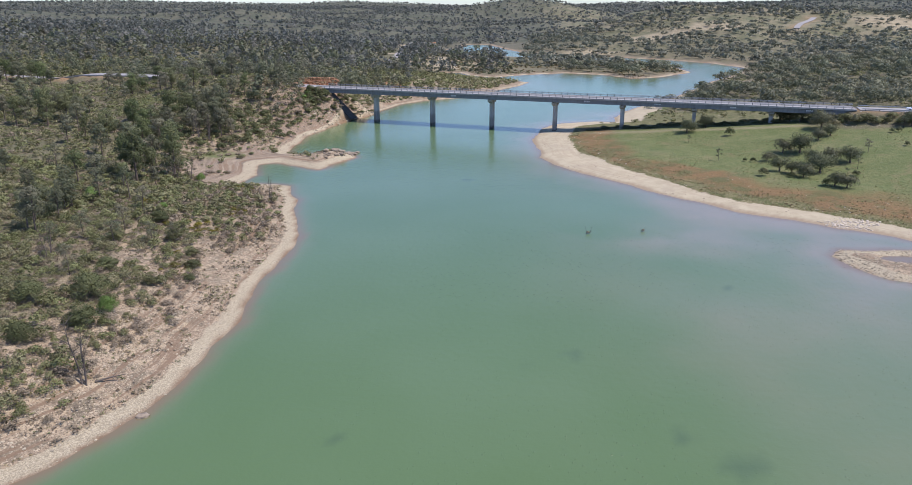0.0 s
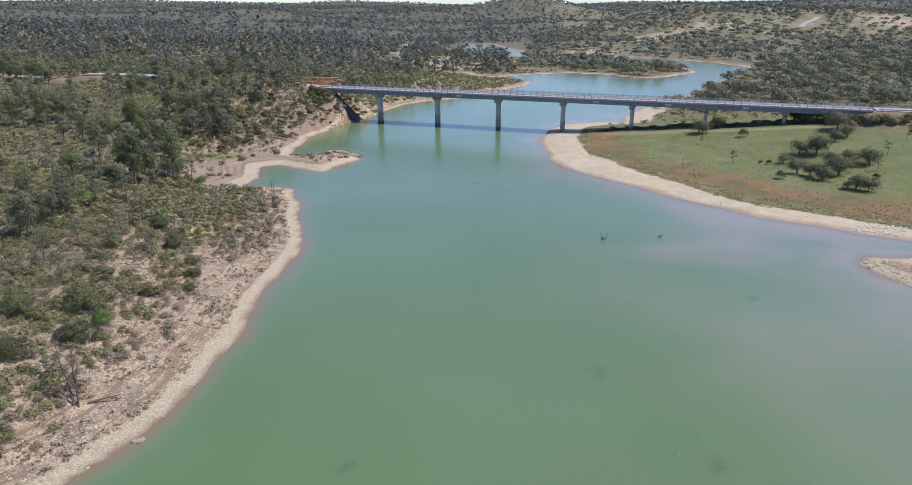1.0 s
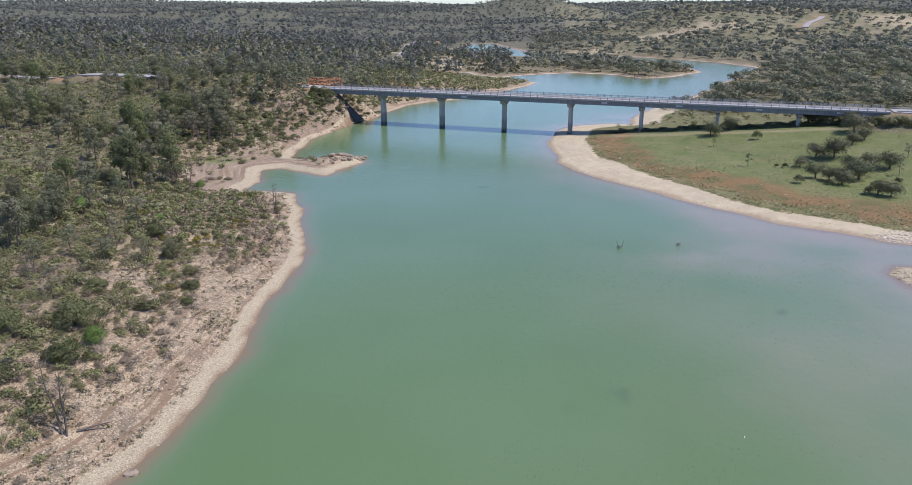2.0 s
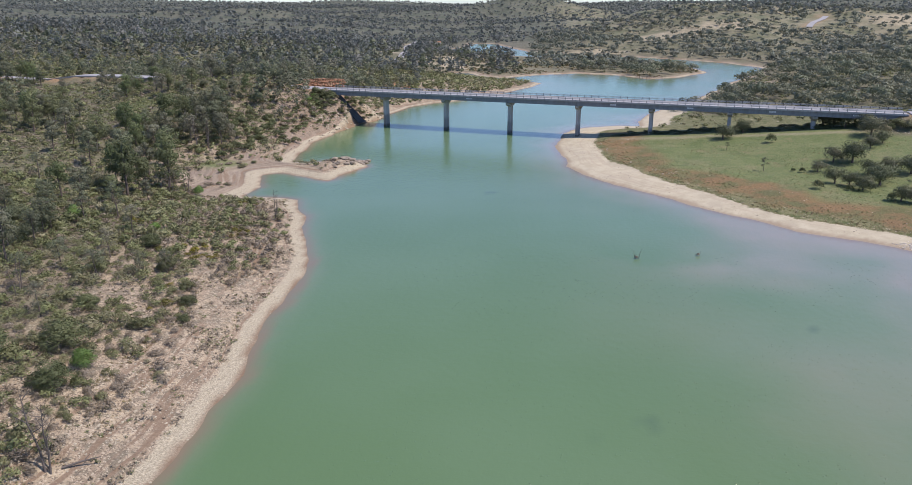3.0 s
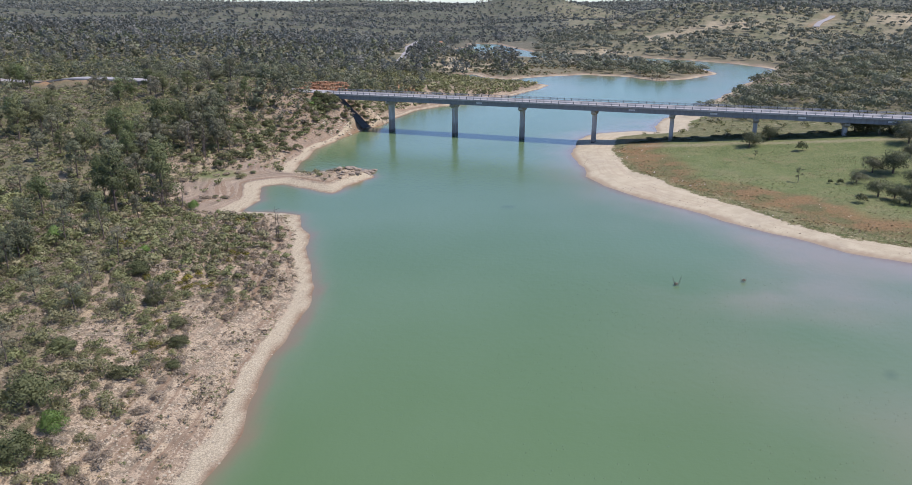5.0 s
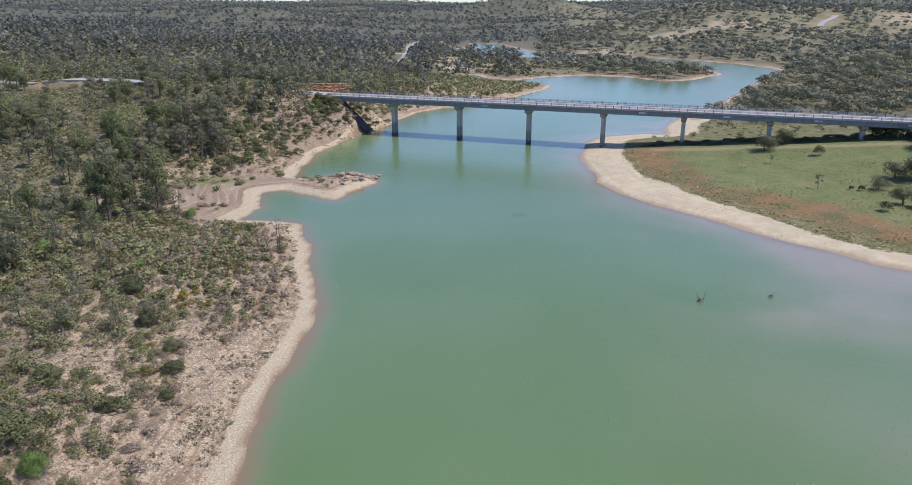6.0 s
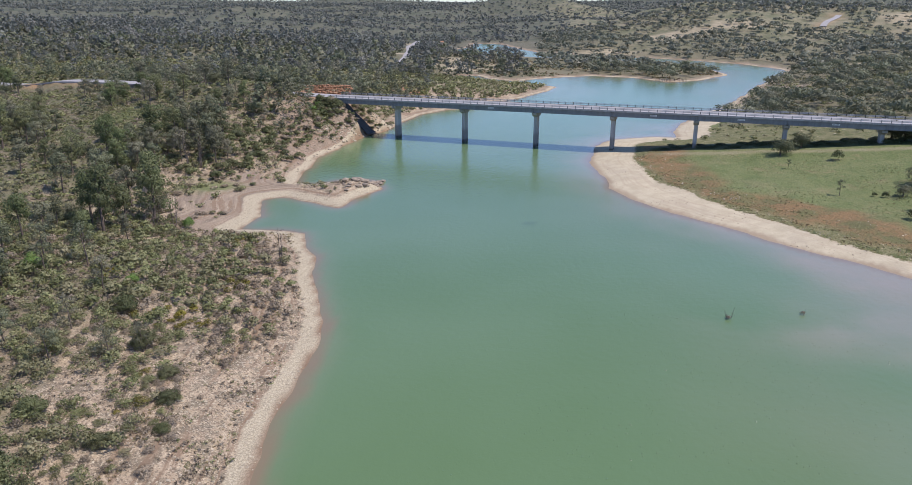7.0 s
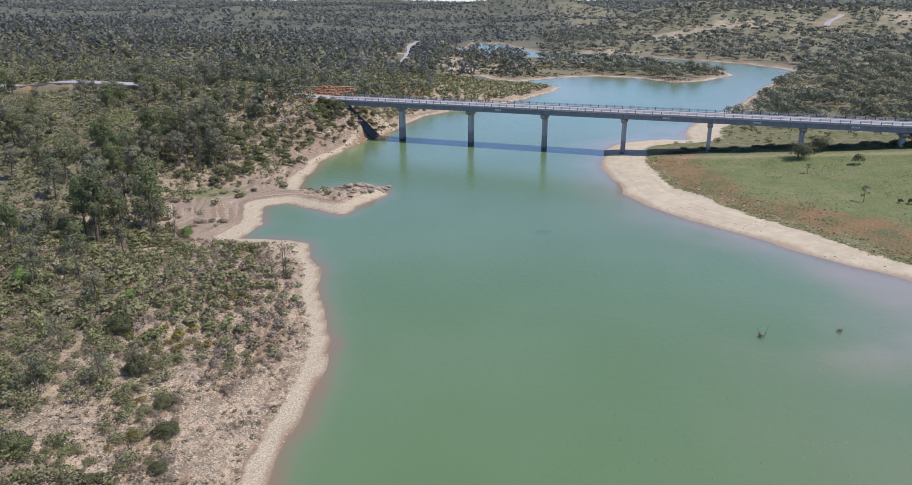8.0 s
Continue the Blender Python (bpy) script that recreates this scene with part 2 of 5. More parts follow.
GROUND, WATER = ground_material(), water_material()
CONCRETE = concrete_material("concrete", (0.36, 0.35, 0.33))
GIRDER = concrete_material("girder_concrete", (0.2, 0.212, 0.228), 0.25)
DARK_CONCRETE = concrete_material("wet_concrete", (0.1, 0.095, 0.085), 0.4)
ASPHALT = plain_material("asphalt", (0.3, 0.29, 0.275), 0.9, vary=0.15)
STEEL = plain_material("galvanised_steel", (0.42, 0.43, 0.44), 0.5, 0.6)
DARK_STEEL = plain_material("dark_steel", (0.06, 0.06, 0.065), 0.6, 0.3)
SIGN_WHITE = plain_material("white_sign_paint", (0.7, 0.71, 0.72), 0.6, vary=0.1)
SIGN_DARK = plain_material("dark_sign_paint", (0.2, 0.21, 0.23), 0.6)
STONE = plain_material("pale_stone", (0.44, 0.38, 0.27), 0.9, vary=0.45, scale=1.1)
PALE_STONE = plain_material("cream_stone", (0.56, 0.49, 0.39), 0.9, vary=0.35, scale=1.1)
BROWN_STONE = plain_material("brown_stone", (0.3, 0.245, 0.18), 0.9, vary=0.5, scale=1.4)
RED_STONE = plain_material("red_stone", (0.38, 0.2, 0.11), 0.9, vary=0.45, scale=0.8)
# near-black of the deck's shade, for the added slab on the slope
SLOPE_SHADE = plain_material("dark_slope_shade", (0.075, 0.07, 0.062), 0.9, vary=0.5, scale=1.2)
BARK = plain_material("bark", (0.14, 0.11, 0.085), 0.9, vary=0.45, scale=2.0)
DEAD_WOOD = plain_material("dead_wood", (0.12, 0.1, 0.085), 0.9, vary=0.4, scale=2.0)
OAK_LEAF = leaf_material("oak_leaf", (0.075, 0.09, 0.045), (0.205, 0.225, 0.12), (0.2, 0.19, 0.12))
WOOD_LEAF = leaf_material("wood_oak_leaf", (0.095, 0.112, 0.066), (0.265, 0.285, 0.175), (0.25, 0.24, 0.165))
# oak leaf greyed towards blue: the hills' haze put into its colour
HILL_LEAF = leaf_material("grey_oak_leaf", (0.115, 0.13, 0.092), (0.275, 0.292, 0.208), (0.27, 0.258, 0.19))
GUM_LEAF = leaf_material("gum_leaf", (0.086, 0.104, 0.054), (0.245, 0.264, 0.158), (0.245, 0.22, 0.16))
SHRUB_LEAF = leaf_material("shrub_leaf", (0.125, 0.14, 0.056), (0.335, 0.358, 0.158), (0.35, 0.305, 0.195))
BUSH_LEAF = leaf_material("bush_leaf", (0.07, 0.085, 0.034), (0.215, 0.242, 0.106), (0.19, 0.185, 0.094))
RUST_LEAF = leaf_material("rust_grass", (0.13, 0.09, 0.042), (0.27, 0.19, 0.09), (0.22, 0.19, 0.09), 0.1)
GRASS_LEAF = leaf_material("grass_blade", (0.13, 0.165, 0.06), (0.29, 0.33, 0.14), (0.25, 0.24, 0.12))
# bluish grey of distance haze put into the far woods' leaf colour
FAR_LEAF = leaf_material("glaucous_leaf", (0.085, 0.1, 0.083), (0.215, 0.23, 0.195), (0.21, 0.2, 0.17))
TALL_LEAF = leaf_material("dark_gum_leaf", (0.075, 0.1, 0.04), (0.2, 0.25, 0.1), (0.2, 0.2, 0.1))
BRIGHT_LEAF = leaf_material("bright_leaf", (0.12, 0.2, 0.045), (0.25, 0.4, 0.11), (0.2, 0.3, 0.09))
YELLOW_LEAF = leaf_material("yellow_leaf", (0.13, 0.12, 0.02), (0.3, 0.26, 0.045), (0.16, 0.15, 0.05))
OCHRE_LEAF = leaf_material("ochre_grass", (0.17, 0.135, 0.06), (0.38, 0.31, 0.15), (0.3, 0.26, 0.14), 0.1)
DRY_LEAF = leaf_material("dry_twig", (0.185, 0.152, 0.105), (0.37, 0.31, 0.228), (0.3, 0.238, 0.16), 0.1)


# ---- plan of the shores (metres) ----
LEFT_SHORE = [(-90, -250), (-85, -60), (-62, 60), (-42, 115), (-30, 133), (-23, 142), (-19, 150), (-18, 158), (-16, 175), (-16, 194), (-15, 219),
              (-20, 235), (-22, 248), (-27, 262), (-32, 264), (-41, 265), (-38, 275), (-42, 289), (-37, 291), (-30, 287), (-23, 282), (-20, 288),
              (-15, 300), (-19, 308), (-26, 309), (-32, 305), (-37, 306), (-38, 317), (-38, 340), (-33, 358), (-28, 379), (-23, 386), (-18, 404), (-11, 430)]
UPPER_SHORE = [(1, 446), (18, 458), (41, 494), (56, 520), (63, 541), (55, 553), (38, 559), (16, 590), (-4, 603), (-6, 612), (20, 613), (26, 592),
               (42, 575), (66, 596), (97, 609), (123, 594), (134, 567), (155, 575), (191, 616), (193, 660), (191, 698), (169, 742), (110, 772), (70, 800),
               (30, 852), (5, 880), (2, 903), (24, 962), (30, 1040), (60, 1040), (75, 930), (90, 862), (130, 815), (178, 782), (211, 748), (236, 710), (246, 660), (240, 640)]
RIGHT_SHORE = [(212, 591), (176, 538), (160, 507), (133, 461), (108, 427), (97, 409), (91, 400), (85, 387), (83, 374), (75, 376), (60, 371), (54, 364), (51, 356), (45, 332),
               (44, 300), (50, 281), (62, 265), (67, 257), (77, 244), (82, 237), (91, 230), (97, 225), (103, 221), (110, 215), (128, 206), (165, 188), (230, 150), (300, 60), (330, -250)]
ISLET = [(88.5, 205.5), (92, 208), (97, 208), (106, 208), (116, 203), (114, 194), (104, 188), (97, 190), (92, 193), (90, 199)]
LAKE = LEFT_SHORE + UPPER_SHORE + RIGHT_SHORE

# bridge line: first pier and direction
PIER_1, SPAN, DECK_Z = Vector((-15.7, 375.3)), 25.0, 13.6
AXIS = Vector((math.cos(-0.3535), math.sin(-0.3535)))
ACROSS = Vector((-AXIS.y, AXIS.x))


def along(k):
    """A place on the bridge's centre line, k spans from the first pier."""
    return PIER_1 + AXIS * (SPAN * k)


WEST_ROAD = [(*along(-0.94), 13.5), (-78, 394, 14.6), (-112, 405, 15.8), (-150, 414, 16.2), (-178, 425, 13.5), (-260, 470, 13), (-400, 500, 15)]
EAST_ROAD = [(*along(7.04), 13.5), (*along(8.5), 13.6), (*along(10.5), 13.8), (320, 270, 14), (420, 330, 15), (560, 420, 16)]
FAR_ROAD = [(424, 966), (431, 977), (449, 1000), (478, 1040)]

# ---- plain arithmetic for the land ----
TABLE = np.random.RandomState(4).rand(256, 256)


def smooth(a, b, v):
    u = np.clip((v - a) / (b - a), 0, 1)
    return u * u * (3 - 2 * u)


def value_noise(x, y, size, shift=0.0):
    u, v = np.asarray(x) / size + 37.3 + shift, np.asarray(y) / size + 91.7 - shift
    i, j = np.floor(u).astype(int), np.floor(v).astype(int)
    a, b = u - i, v - j
    a, b = a * a * (3 - 2 * a), b * b * (3 - 2 * b)
    i0, i1, j0, j1 = i % 256, (i + 1) % 256, j % 256, (j + 1) % 256
    return (TABLE[i0, j0] * (1 - a) + TABLE[i1, j0] * a) * (1 - b) + (TABLE[i0, j1] * (1 - a) + TABLE[i1, j1] * a) * b


def fbm(x, y, size, octaves=4):
    """Layered noise, about -1 to 1."""
    total, amp, norm = 0.0, 1.0, 0.0
    for k in range(octaves):
        total = total + amp * (value_noise(x, y, size / 2**k, 13.1 * k) * 2 - 1)
        norm, amp = norm + amp * 0.6, amp * 0.5
    return total / norm


def line_distance(x, y, points, closed=False):
    """Distance to a broken line, and the height carried along it where the points have one."""
    best, carried = np.full(np.shape(x), 1e9), np.zeros(np.shape(x))
    pairs = list(zip(points, points[1:] + points[:1])) if closed else list(zip(points, points[1:]))
    for a, b in pairs:
        dx, dy = b[0] - a[0], b[1] - a[1]
        u = np.clip(((x - a[0]) * dx + (y - a[1]) * dy) / (dx * dx + dy * dy), 0, 1)
        d = np.hypot(x - a[0] - u * dx, y - a[1] - u * dy)
        nearer = d < best
        best = np.where(nearer, d, best)
        if len(a) > 2:
            carried = np.where(nearer, a[2] + u * (b[2] - a[2]), carried)
    return best, carried


def inside(x, y, points):
    odd = np.zeros(np.shape(x), bool)
    for a, b in zip(points, points[1:] + points[:1]):
        if a[1] != b[1]:
            odd ^= ((a[1] > y) != (b[1] > y)) & (x < (b[0] - a[0]) * (y - a[1]) / (b[1] - a[1]) + a[0])
    return odd


def shore_distance(x, y):
    """Metres from the waterline: positive on land, negative in the water."""
    d = line_distance(x, y, LAKE, True)[0]
    d = np.where(inside(x, y, LAKE), -d, d)
    e = line_distance(x, y, ISLET, True)[0]
    e = np.where(inside(x, y, ISLET), e, -e)
    d = np.maximum(d, e)
    return d + fbm(x, y, 9, 3) * 0.9 * smooth(40, 5, np.abs(d))


# x, y, beach width, beach slope, bank slope, height it levels off at
BANKS = [(-35, 150, 3.0, 0.15, 0.3, 13), (-30, 200, 2.4, 0.18, 0.27, 11), (-32, 232, 2.4, 0.18, 0.24, 7), (-60, 265, 5, 0.1, 0.1, 4), (-70, 200, 5, 0.12, 0.2, 12),
         (-50, 292, 6, 0.1, 0.12, 5), (-18, 300, 3, 0.25, 0.2, 2.2), (-45, 330, 2.5, 0.25, 0.6, 14), (-42, 365, 2.5, 0.3, 0.75, 15),
         (-100, 300, 5, 0.1, 0.12, 13), (-160, 260, 5, 0.1, 0.12, 19), (-180, 420, 5, 0.1, 0.12, 17), (-5, 470, 3, 0.2, 0.3, 9), (50, 535, 4, 0.15, 0.12, 3),
         (-80, 600, 4, 0.1, 0.1, 13), (100, 290, 7, 0.13, 0.05, 5.5), (60, 300, 7, 0.12, 0.05, 4), (100, 345, 6, 0.1, 0.04, 3.6), (75, 360, 6, 0.1, 0.03, 2.5), (100, 395, 5, 0.1, 0.06, 4),
         (180, 250, 7, 0.1, 0.05, 6), (180, 450, 4, 0.12, 0.13, 14), (260, 560, 4, 0.12, 0.13, 19), (250, 380, 5, 0.1, 0.08, 14), (100, 200, 3, 0.2, 0.1, 0.9),
         (130, 640, 6, 0.09, 0.03, 3), (60, 680, 5, 0.08, 0.03, 6), (100, 880, 5, 0.1, 0.08, 14), (0, 1000, 6, 0.06, 0.03, 6), (-60, 850, 6, 0.05, 0.05, 9),
         (-300, 700, 5, 0.1, 0.06, 21), (-600, 1200, 5, 0.1, 0.05, 31), (-100, 1300, 5, 0.1, 0.05, 24), (260, 900, 5, 0.1, 0.06, 22),
         (480, 900, 5, 0.1, 0.06, 26), (500, 500, 5, 0.1, 0.06, 18), (800, 900, 5, 0.1, 0.06, 26), (-1200, 2400, 5, 0.1, 0.05, 46), (0, 2400, 5, 0.1, 0.05, 40),
         (1200, 1900, 5, 0.1, 0.05, 44), (-1000, 4200, 5, 0.1, 0.05, 62), (400, 4200, 5, 0.1, 0.05, 62), (2200, 3800, 5, 0.1, 0.05, 92), (-2400, 3600, 5, 0.1, 0.05, 84)]
# hills: x, y, height, radius
HILLS = [(175, 1950, 27, 115), (300, 2000, 12, 140), (318, 1130, 24, 105), (400, 1200, 14, 130), (-200, 1150, 9, 90), (-590, 4200, 22, 170), (-260, 4300, 12, 130),
         (-1747, 4200, 24, 300), (-1150, 4200, 10, 200), (995, 4200, 20, 250), (640, 3300, 8, 300), (1500, 3000, 22, 400), (-60, 1800, 9, 160), (110, 870, 9, 50), (900, 1500, 14, 200),
         (-450, 900, 9, 110), (-330, 1500, 12, 160), (-750, 1500, 12, 180), (620, 1150, 10, 100), (-280, 640, 6, 70)]
# knolls close to the water: x, y, height, radius
KNOLLS = [(-57, 374, 5.0, 9), (-72, 380, 4.5, 9), (-90, 388, 4.0, 10), (-106, 393, 3.0, 8), (-178, 403, 3.5, 10), (-36, 362, 2.5, 8), (-50, 404, 3.0, 6), (-41, 404, 4.0, 6), (-18, 299, 1.5, 4), (102, 203, -3.5, 1.7), (98.5, 203.5, -3.0, 1.3)]
# dry clearings: x, y, radius
FIELDS = [(95, 812, 34), (150, 830, 26), (250, 960, 45), (330, 980, 40), (560, 980, 60), (640, 1010, 60), (450, 1250, 60), (560, 1300, 80), (-10, 905, 30), (-45, 760, 22),
          (10, 700, 26), (-8, 665, 20), (420, 1500, 70), (700, 1600, 110), (900, 1250, 100), (-60, 1010, 22), (20, 760, 32), (28, 830, 28), (35, 690, 24), (15, 640, 20), (300, 640, 14), (215, 520, 7), (262, 590, 9)]


def sand_edge(x, y):
    """How far the edge of the sand wanders; the strand is widest at its point."""
    return fbm(x, y, 16, 3) * 1.2 + 0.8 - 6.0 * smooth(243, 300, y)


def land(x, y):
    """Heights and zones of the ground at arrays of places."""
    d = shore_distance(x, y)
    weights, sums = 0.0, [0.0] * 4
    for bx, by, *values in BANKS:
        w = 1 / (((x - bx) ** 2 + (y - by) ** 2) / 400 + 1) ** 1.6
        weights = weights + w
        sums = [s + w * v for s, v in zip(sums, values)]
    width, low, steep, top = (s / weights for s in sums)
    up = np.maximum(d - width, 0)
    z = low * np.minimum(d, width) + top * (1 - np.exp(-up * steep / top))
    far = np.hypot(x - 10, y - 100)
    for hx, hy, height, radius in HILLS:
        z = z + height * np.exp(-((x - hx) ** 2 + (y - hy) ** 2) / (2 * radius**2)) * smooth(20, 90, d)
    z = z + fbm(x, y, 55, 4) * 1.5 * smooth(8, 60, d) * smooth(0.05, 0.15, steep) + (fbm(x, y, 330, 4) * 10 + fbm(x, y, 120, 3) * 6) * smooth(300, 900, far) * smooth(4200, 2500, far) * smooth(30, 200, d) + fbm(x, y, 420, 4) * 4 * smooth(2000, 3000, far)
    z = z + fbm(x, y, 5, 4) * 0.9 * smooth(3, 9, d) * np.exp(-((x + 44) ** 2) / 500 - (y - 350) ** 2 / 900)
    z = z + fbm(x, y, 7, 3) * 0.28 * smooth(2, 12, d) * smooth(700, 300, far)
    for hx, hy, height, radius in KNOLLS:
        z = z + height * np.exp(-((x - hx) ** 2 + (y - hy) ** 2) / (2 * radius**2)) * smooth(0, 6, d)
    z = np.where(d < 0, np.maximum(d * 0.16, -4.0), z)
    for road in (WEST_ROAD, EAST_ROAD):
        r, rz = line_distance(x, y, road)
        off = np.maximum(r - 5.0, 0)
        rough = 1 + fbm(x, y, 6, 3) * 0.12
        z = np.where(d > 0, np.clip(z, np.where(r < 30, (rz - 0.25 - off * 0.78 * rough) * smooth(-0.5, 1.5, d), -9), rz - 0.25 + off * 0.9 * rough), z)
    # the low causeway that carries the last piers
    k = ((x - PIER_1.x) * AXIS.x + (y - PIER_1.y) * AXIS.y) / SPAN
    v = (x - PIER_1.x) * ACROSS.x + (y - PIER_1.y) * ACROSS.y
    crest = 0.5 + 2.3 * (np.clip(k, 3, 7.6) - 3)
    apron = crest - np.where(v < 0, 0.12 * np.maximum(-v - 7, 0), 0.05 * np.maximum(v - 7, 0)) + fbm(x, y, 11, 3) * 0.15
    z = np.where((k > 3) & (d > 0), np.maximum(z, apron * smooth(2, 16, d) * smooth(12, 9, k)), z)
    z = z + (fbm(x, y, 4.5, 4) * 1.0 + fbm(x, y, 1.9, 2) * 0.35) * smooth(5.2, 7.5, line_distance(x, y, [(*along(-0.3), 13.5)] + WEST_ROAD)[0]) * smooth(0.3, 2.2, d) * np.exp(-((x + 34) ** 2) / 260 - (y - 372) ** 2 / 360)
    # the straight fill under the first span
    u, v = (x - PIER_1.x) * AXIS.x + (y - PIER_1.y) * AXIS.y, (x - PIER_1.x) * ACROSS.x + (y - PIER_1.y) * ACROSS.y
    side = np.maximum(np.where(v < 0, -v - 1.8, v - 4.6), 0)
    cap = np.maximum(11.5 - 0.93 * (np.maximum(u, -24.5) + 24.5) + side * np.where(v < 0, 1.3, 0.5) + fbm(x, y, 5, 3) * 0.6 * smooth(0.3, 2, side), 0.12)
    z = np.where((u > -24.5) & (u < -4) & (side < 10) & (d > 0), np.minimum(z, cap), z)
    fill = 11.5 - 0.93 * (np.maximum(u, -24.5) + 24.5) - side * (0.62 + 0.2 * fbm(x, y, 6, 3)) + (fbm(x, y, 4.5, 4) * 0.8 + fbm(x, y, 2.2, 2) * 0.4) * smooth(0.3, 2, side) + np.where(v < 0, 3.0 * smooth(0.0, 2.2, side), 0)
    z = np.where((u > -30) & (u < -8) & (side < 14) & (fill > -0.6), np.maximum(z, fill), z)
    x, y = np.asarray(x), np.asarray(y)
    behind = (x - PIER_1.x) * ACROSS.x + (y - PIER_1.y) * ACROSS.y
    flat = smooth(2, 5, line_distance(x, y, ISLET, True)[0]) * ~inside(x, y, ISLET) * smooth(20, 50, x) * smooth(6.7, 7.7, d + sand_edge(x, y)) * smooth(14, 4, behind + fbm(x, y, 12, 3) * 4)
    return d, z, width, flat


def axis_lines(low, high, fine_low, fine_high, step, growth):
    """Grid lines: even where the place is near, wider and wider away from it."""
    lines = list(np.arange(fine_low, fine_high, step))
    for start, way, limit in ((fine_low, -1, low), (lines[-1], 1, high)):
        at, s = start, step
        while (at - limit) * way < 0:
            s *= growth
            at += way * s
            lines.append(at)
    return np.array(sorted(lines))


GX, GY = axis_lines(-4300, 4700, -70, 122, 1.05, 1.05), axis_lines(-400, 4900, 134, 330, 1.05, 1.025)
XX, YY = np.meshgrid(GX, GY)
SHORE, HEIGHT, BEACH_WIDTH, MEADOW = land(XX, YY)


def sample(grid, x, y):
    """Reads a grid of the land at any places."""
    x, y = np.asarray(x, float), np.asarray(y, float)
    i = np.clip(np.searchsorted(GX, x) - 1, 0, len(GX) - 2)
    j = np.clip(np.searchsorted(GY, y) - 1, 0, len(GY) - 2)
    u, v = (x - GX[i]) / (GX[i + 1] - GX[i]), (y - GY[j]) / (GY[j + 1] - GY[j])
    return (grid[j, i] * (1 - u) + grid[j, i + 1] * u) * (1 - v) + (grid[j + 1, i] * (1 - u) + grid[j + 1, i + 1] * u) * v


def ground_z(x, y):
    return sample(HEIGHT, x, y)


def near_field(x, y):
    f = np.zeros(np.shape(x))
    for fx, fy, radius in FIELDS:
        f = np.maximum(f, smooth(1.0, 0.65, np.hypot((x - fx) * 0.75, y - fy) / radius + fbm(x, y, radius * 0.5, 3) * 0.25))
    return f


FIELD = near_field(XX, YY) * smooth(6, 14, SHORE)
ROADSIDE = np.minimum(np.minimum(line_distance(XX, YY, WEST_ROAD)[0], line_distance(XX, YY, EAST_ROAD)[0]), line_distance(XX, YY, FAR_ROAD)[0])


def mesh_of(name, verts, faces, material, smooth_shade=False, normals=None):
    """A mesh from arrays; faces all have the same number of corners. normals: how leaves turn to the light, point by point."""
    verts, faces = np.asarray(verts, np.float32), np.asarray(faces, np.int32)
    m = bpy.data.meshes.new(name)
    count, corners = faces.shape
    m.vertices.add(len(verts))
    m.vertices.foreach_set("co", verts.ravel())
    m.loops.add(count * corners)
    m.loops.foreach_set("vertex_index", faces.ravel())
    m.polygons.add(count)
    m.polygons.foreach_set("loop_start", np.arange(0, count * corners, corners, dtype=np.int32))
    m.polygons.foreach_set("use_smooth", np.full(count, smooth_shade or normals is not None))
    m.update(calc_edges=True)
    if normals is not None:
        m.normals_split_custom_set_from_vertices(np.asarray(normals, np.float32))
    m.materials.append(material)
    return m


def set_field(mesh, name, values):
    mesh.attributes.new(name, "FLOAT", "POINT").data.foreach_set("value", np.asarray(values, np.float32).ravel())


def grid_faces(rows, columns):
    a = (np.arange(rows - 1)[:, None] * columns + np.arange(columns - 1)[None, :]).ravel()
    return np.stack((a, a + 1, a + columns + 1, a + columns), 1)


# ---- ground and water ----
ground_mesh = mesh_of("ground", np.stack((XX, YY, HEIGHT), -1).reshape(-1, 3), grid_faces(len(GY), len(GX)), GROUND, True)
ragged = SHORE + fbm(XX, YY, 3.5, 3) * 0.9
set_field(ground_mesh, "shore", SHORE)
set_field(ground_mesh, "dehesa", smooth(40, 160, XX - (YY - 500) * 0.1) * smooth(2400, 1600, YY) * smooth(690, 790, YY + 0.4 * (XX - 120)))
GULLY = smooth(1.08, 0.92, np.hypot((XX + 46) / 13.5, (YY - 282) / 24) + fbm(XX, YY, 8, 3) * 0.2) * smooth(-22, -27, XX)
set_field(ground_mesh, "terrace", GULLY)
BLUFF = smooth(1.15, 0.85, np.hypot((XX + 37) / 18, (YY - 356) / 36) + fbm(XX, YY, 9, 3) * 0.15)
set_field(ground_mesh, "bluff", BLUFF * 0.85)
set_field(ground_mesh, "heath", smooth(550, 1000, np.hypot(XX - 10, YY - 100)))
SANDY = smooth(35, 45, XX) * smooth(470, 430, YY) * ~inside(XX, YY, ISLET)
set_field(ground_mesh, "sandy", SANDY)
set_field(ground_mesh, "sand_line", SHORE + sand_edge(XX, YY))
set_field(ground_mesh, "shingle_line", SHORE - BEACH_WIDTH * np.where(YY > 440, 0.6, np.where(XX < 20, 0.95 - 0.45 * smooth(345, 362, YY), 1)) + 9 * smooth(600, 1200, YY))
set_field(ground_mesh, "wet", np.where(SANDY > 0.5, 0.8 * smooth(1.7, 0.6, SHORE + fbm(XX, YY, 6, 3) * 0.6), smooth(0.75, 0.15, SHORE) * np.where((XX > 80) & (YY < 214), 0.25, 1.0)))
MEADOW *= smooth(13, 16, ROADSIDE)
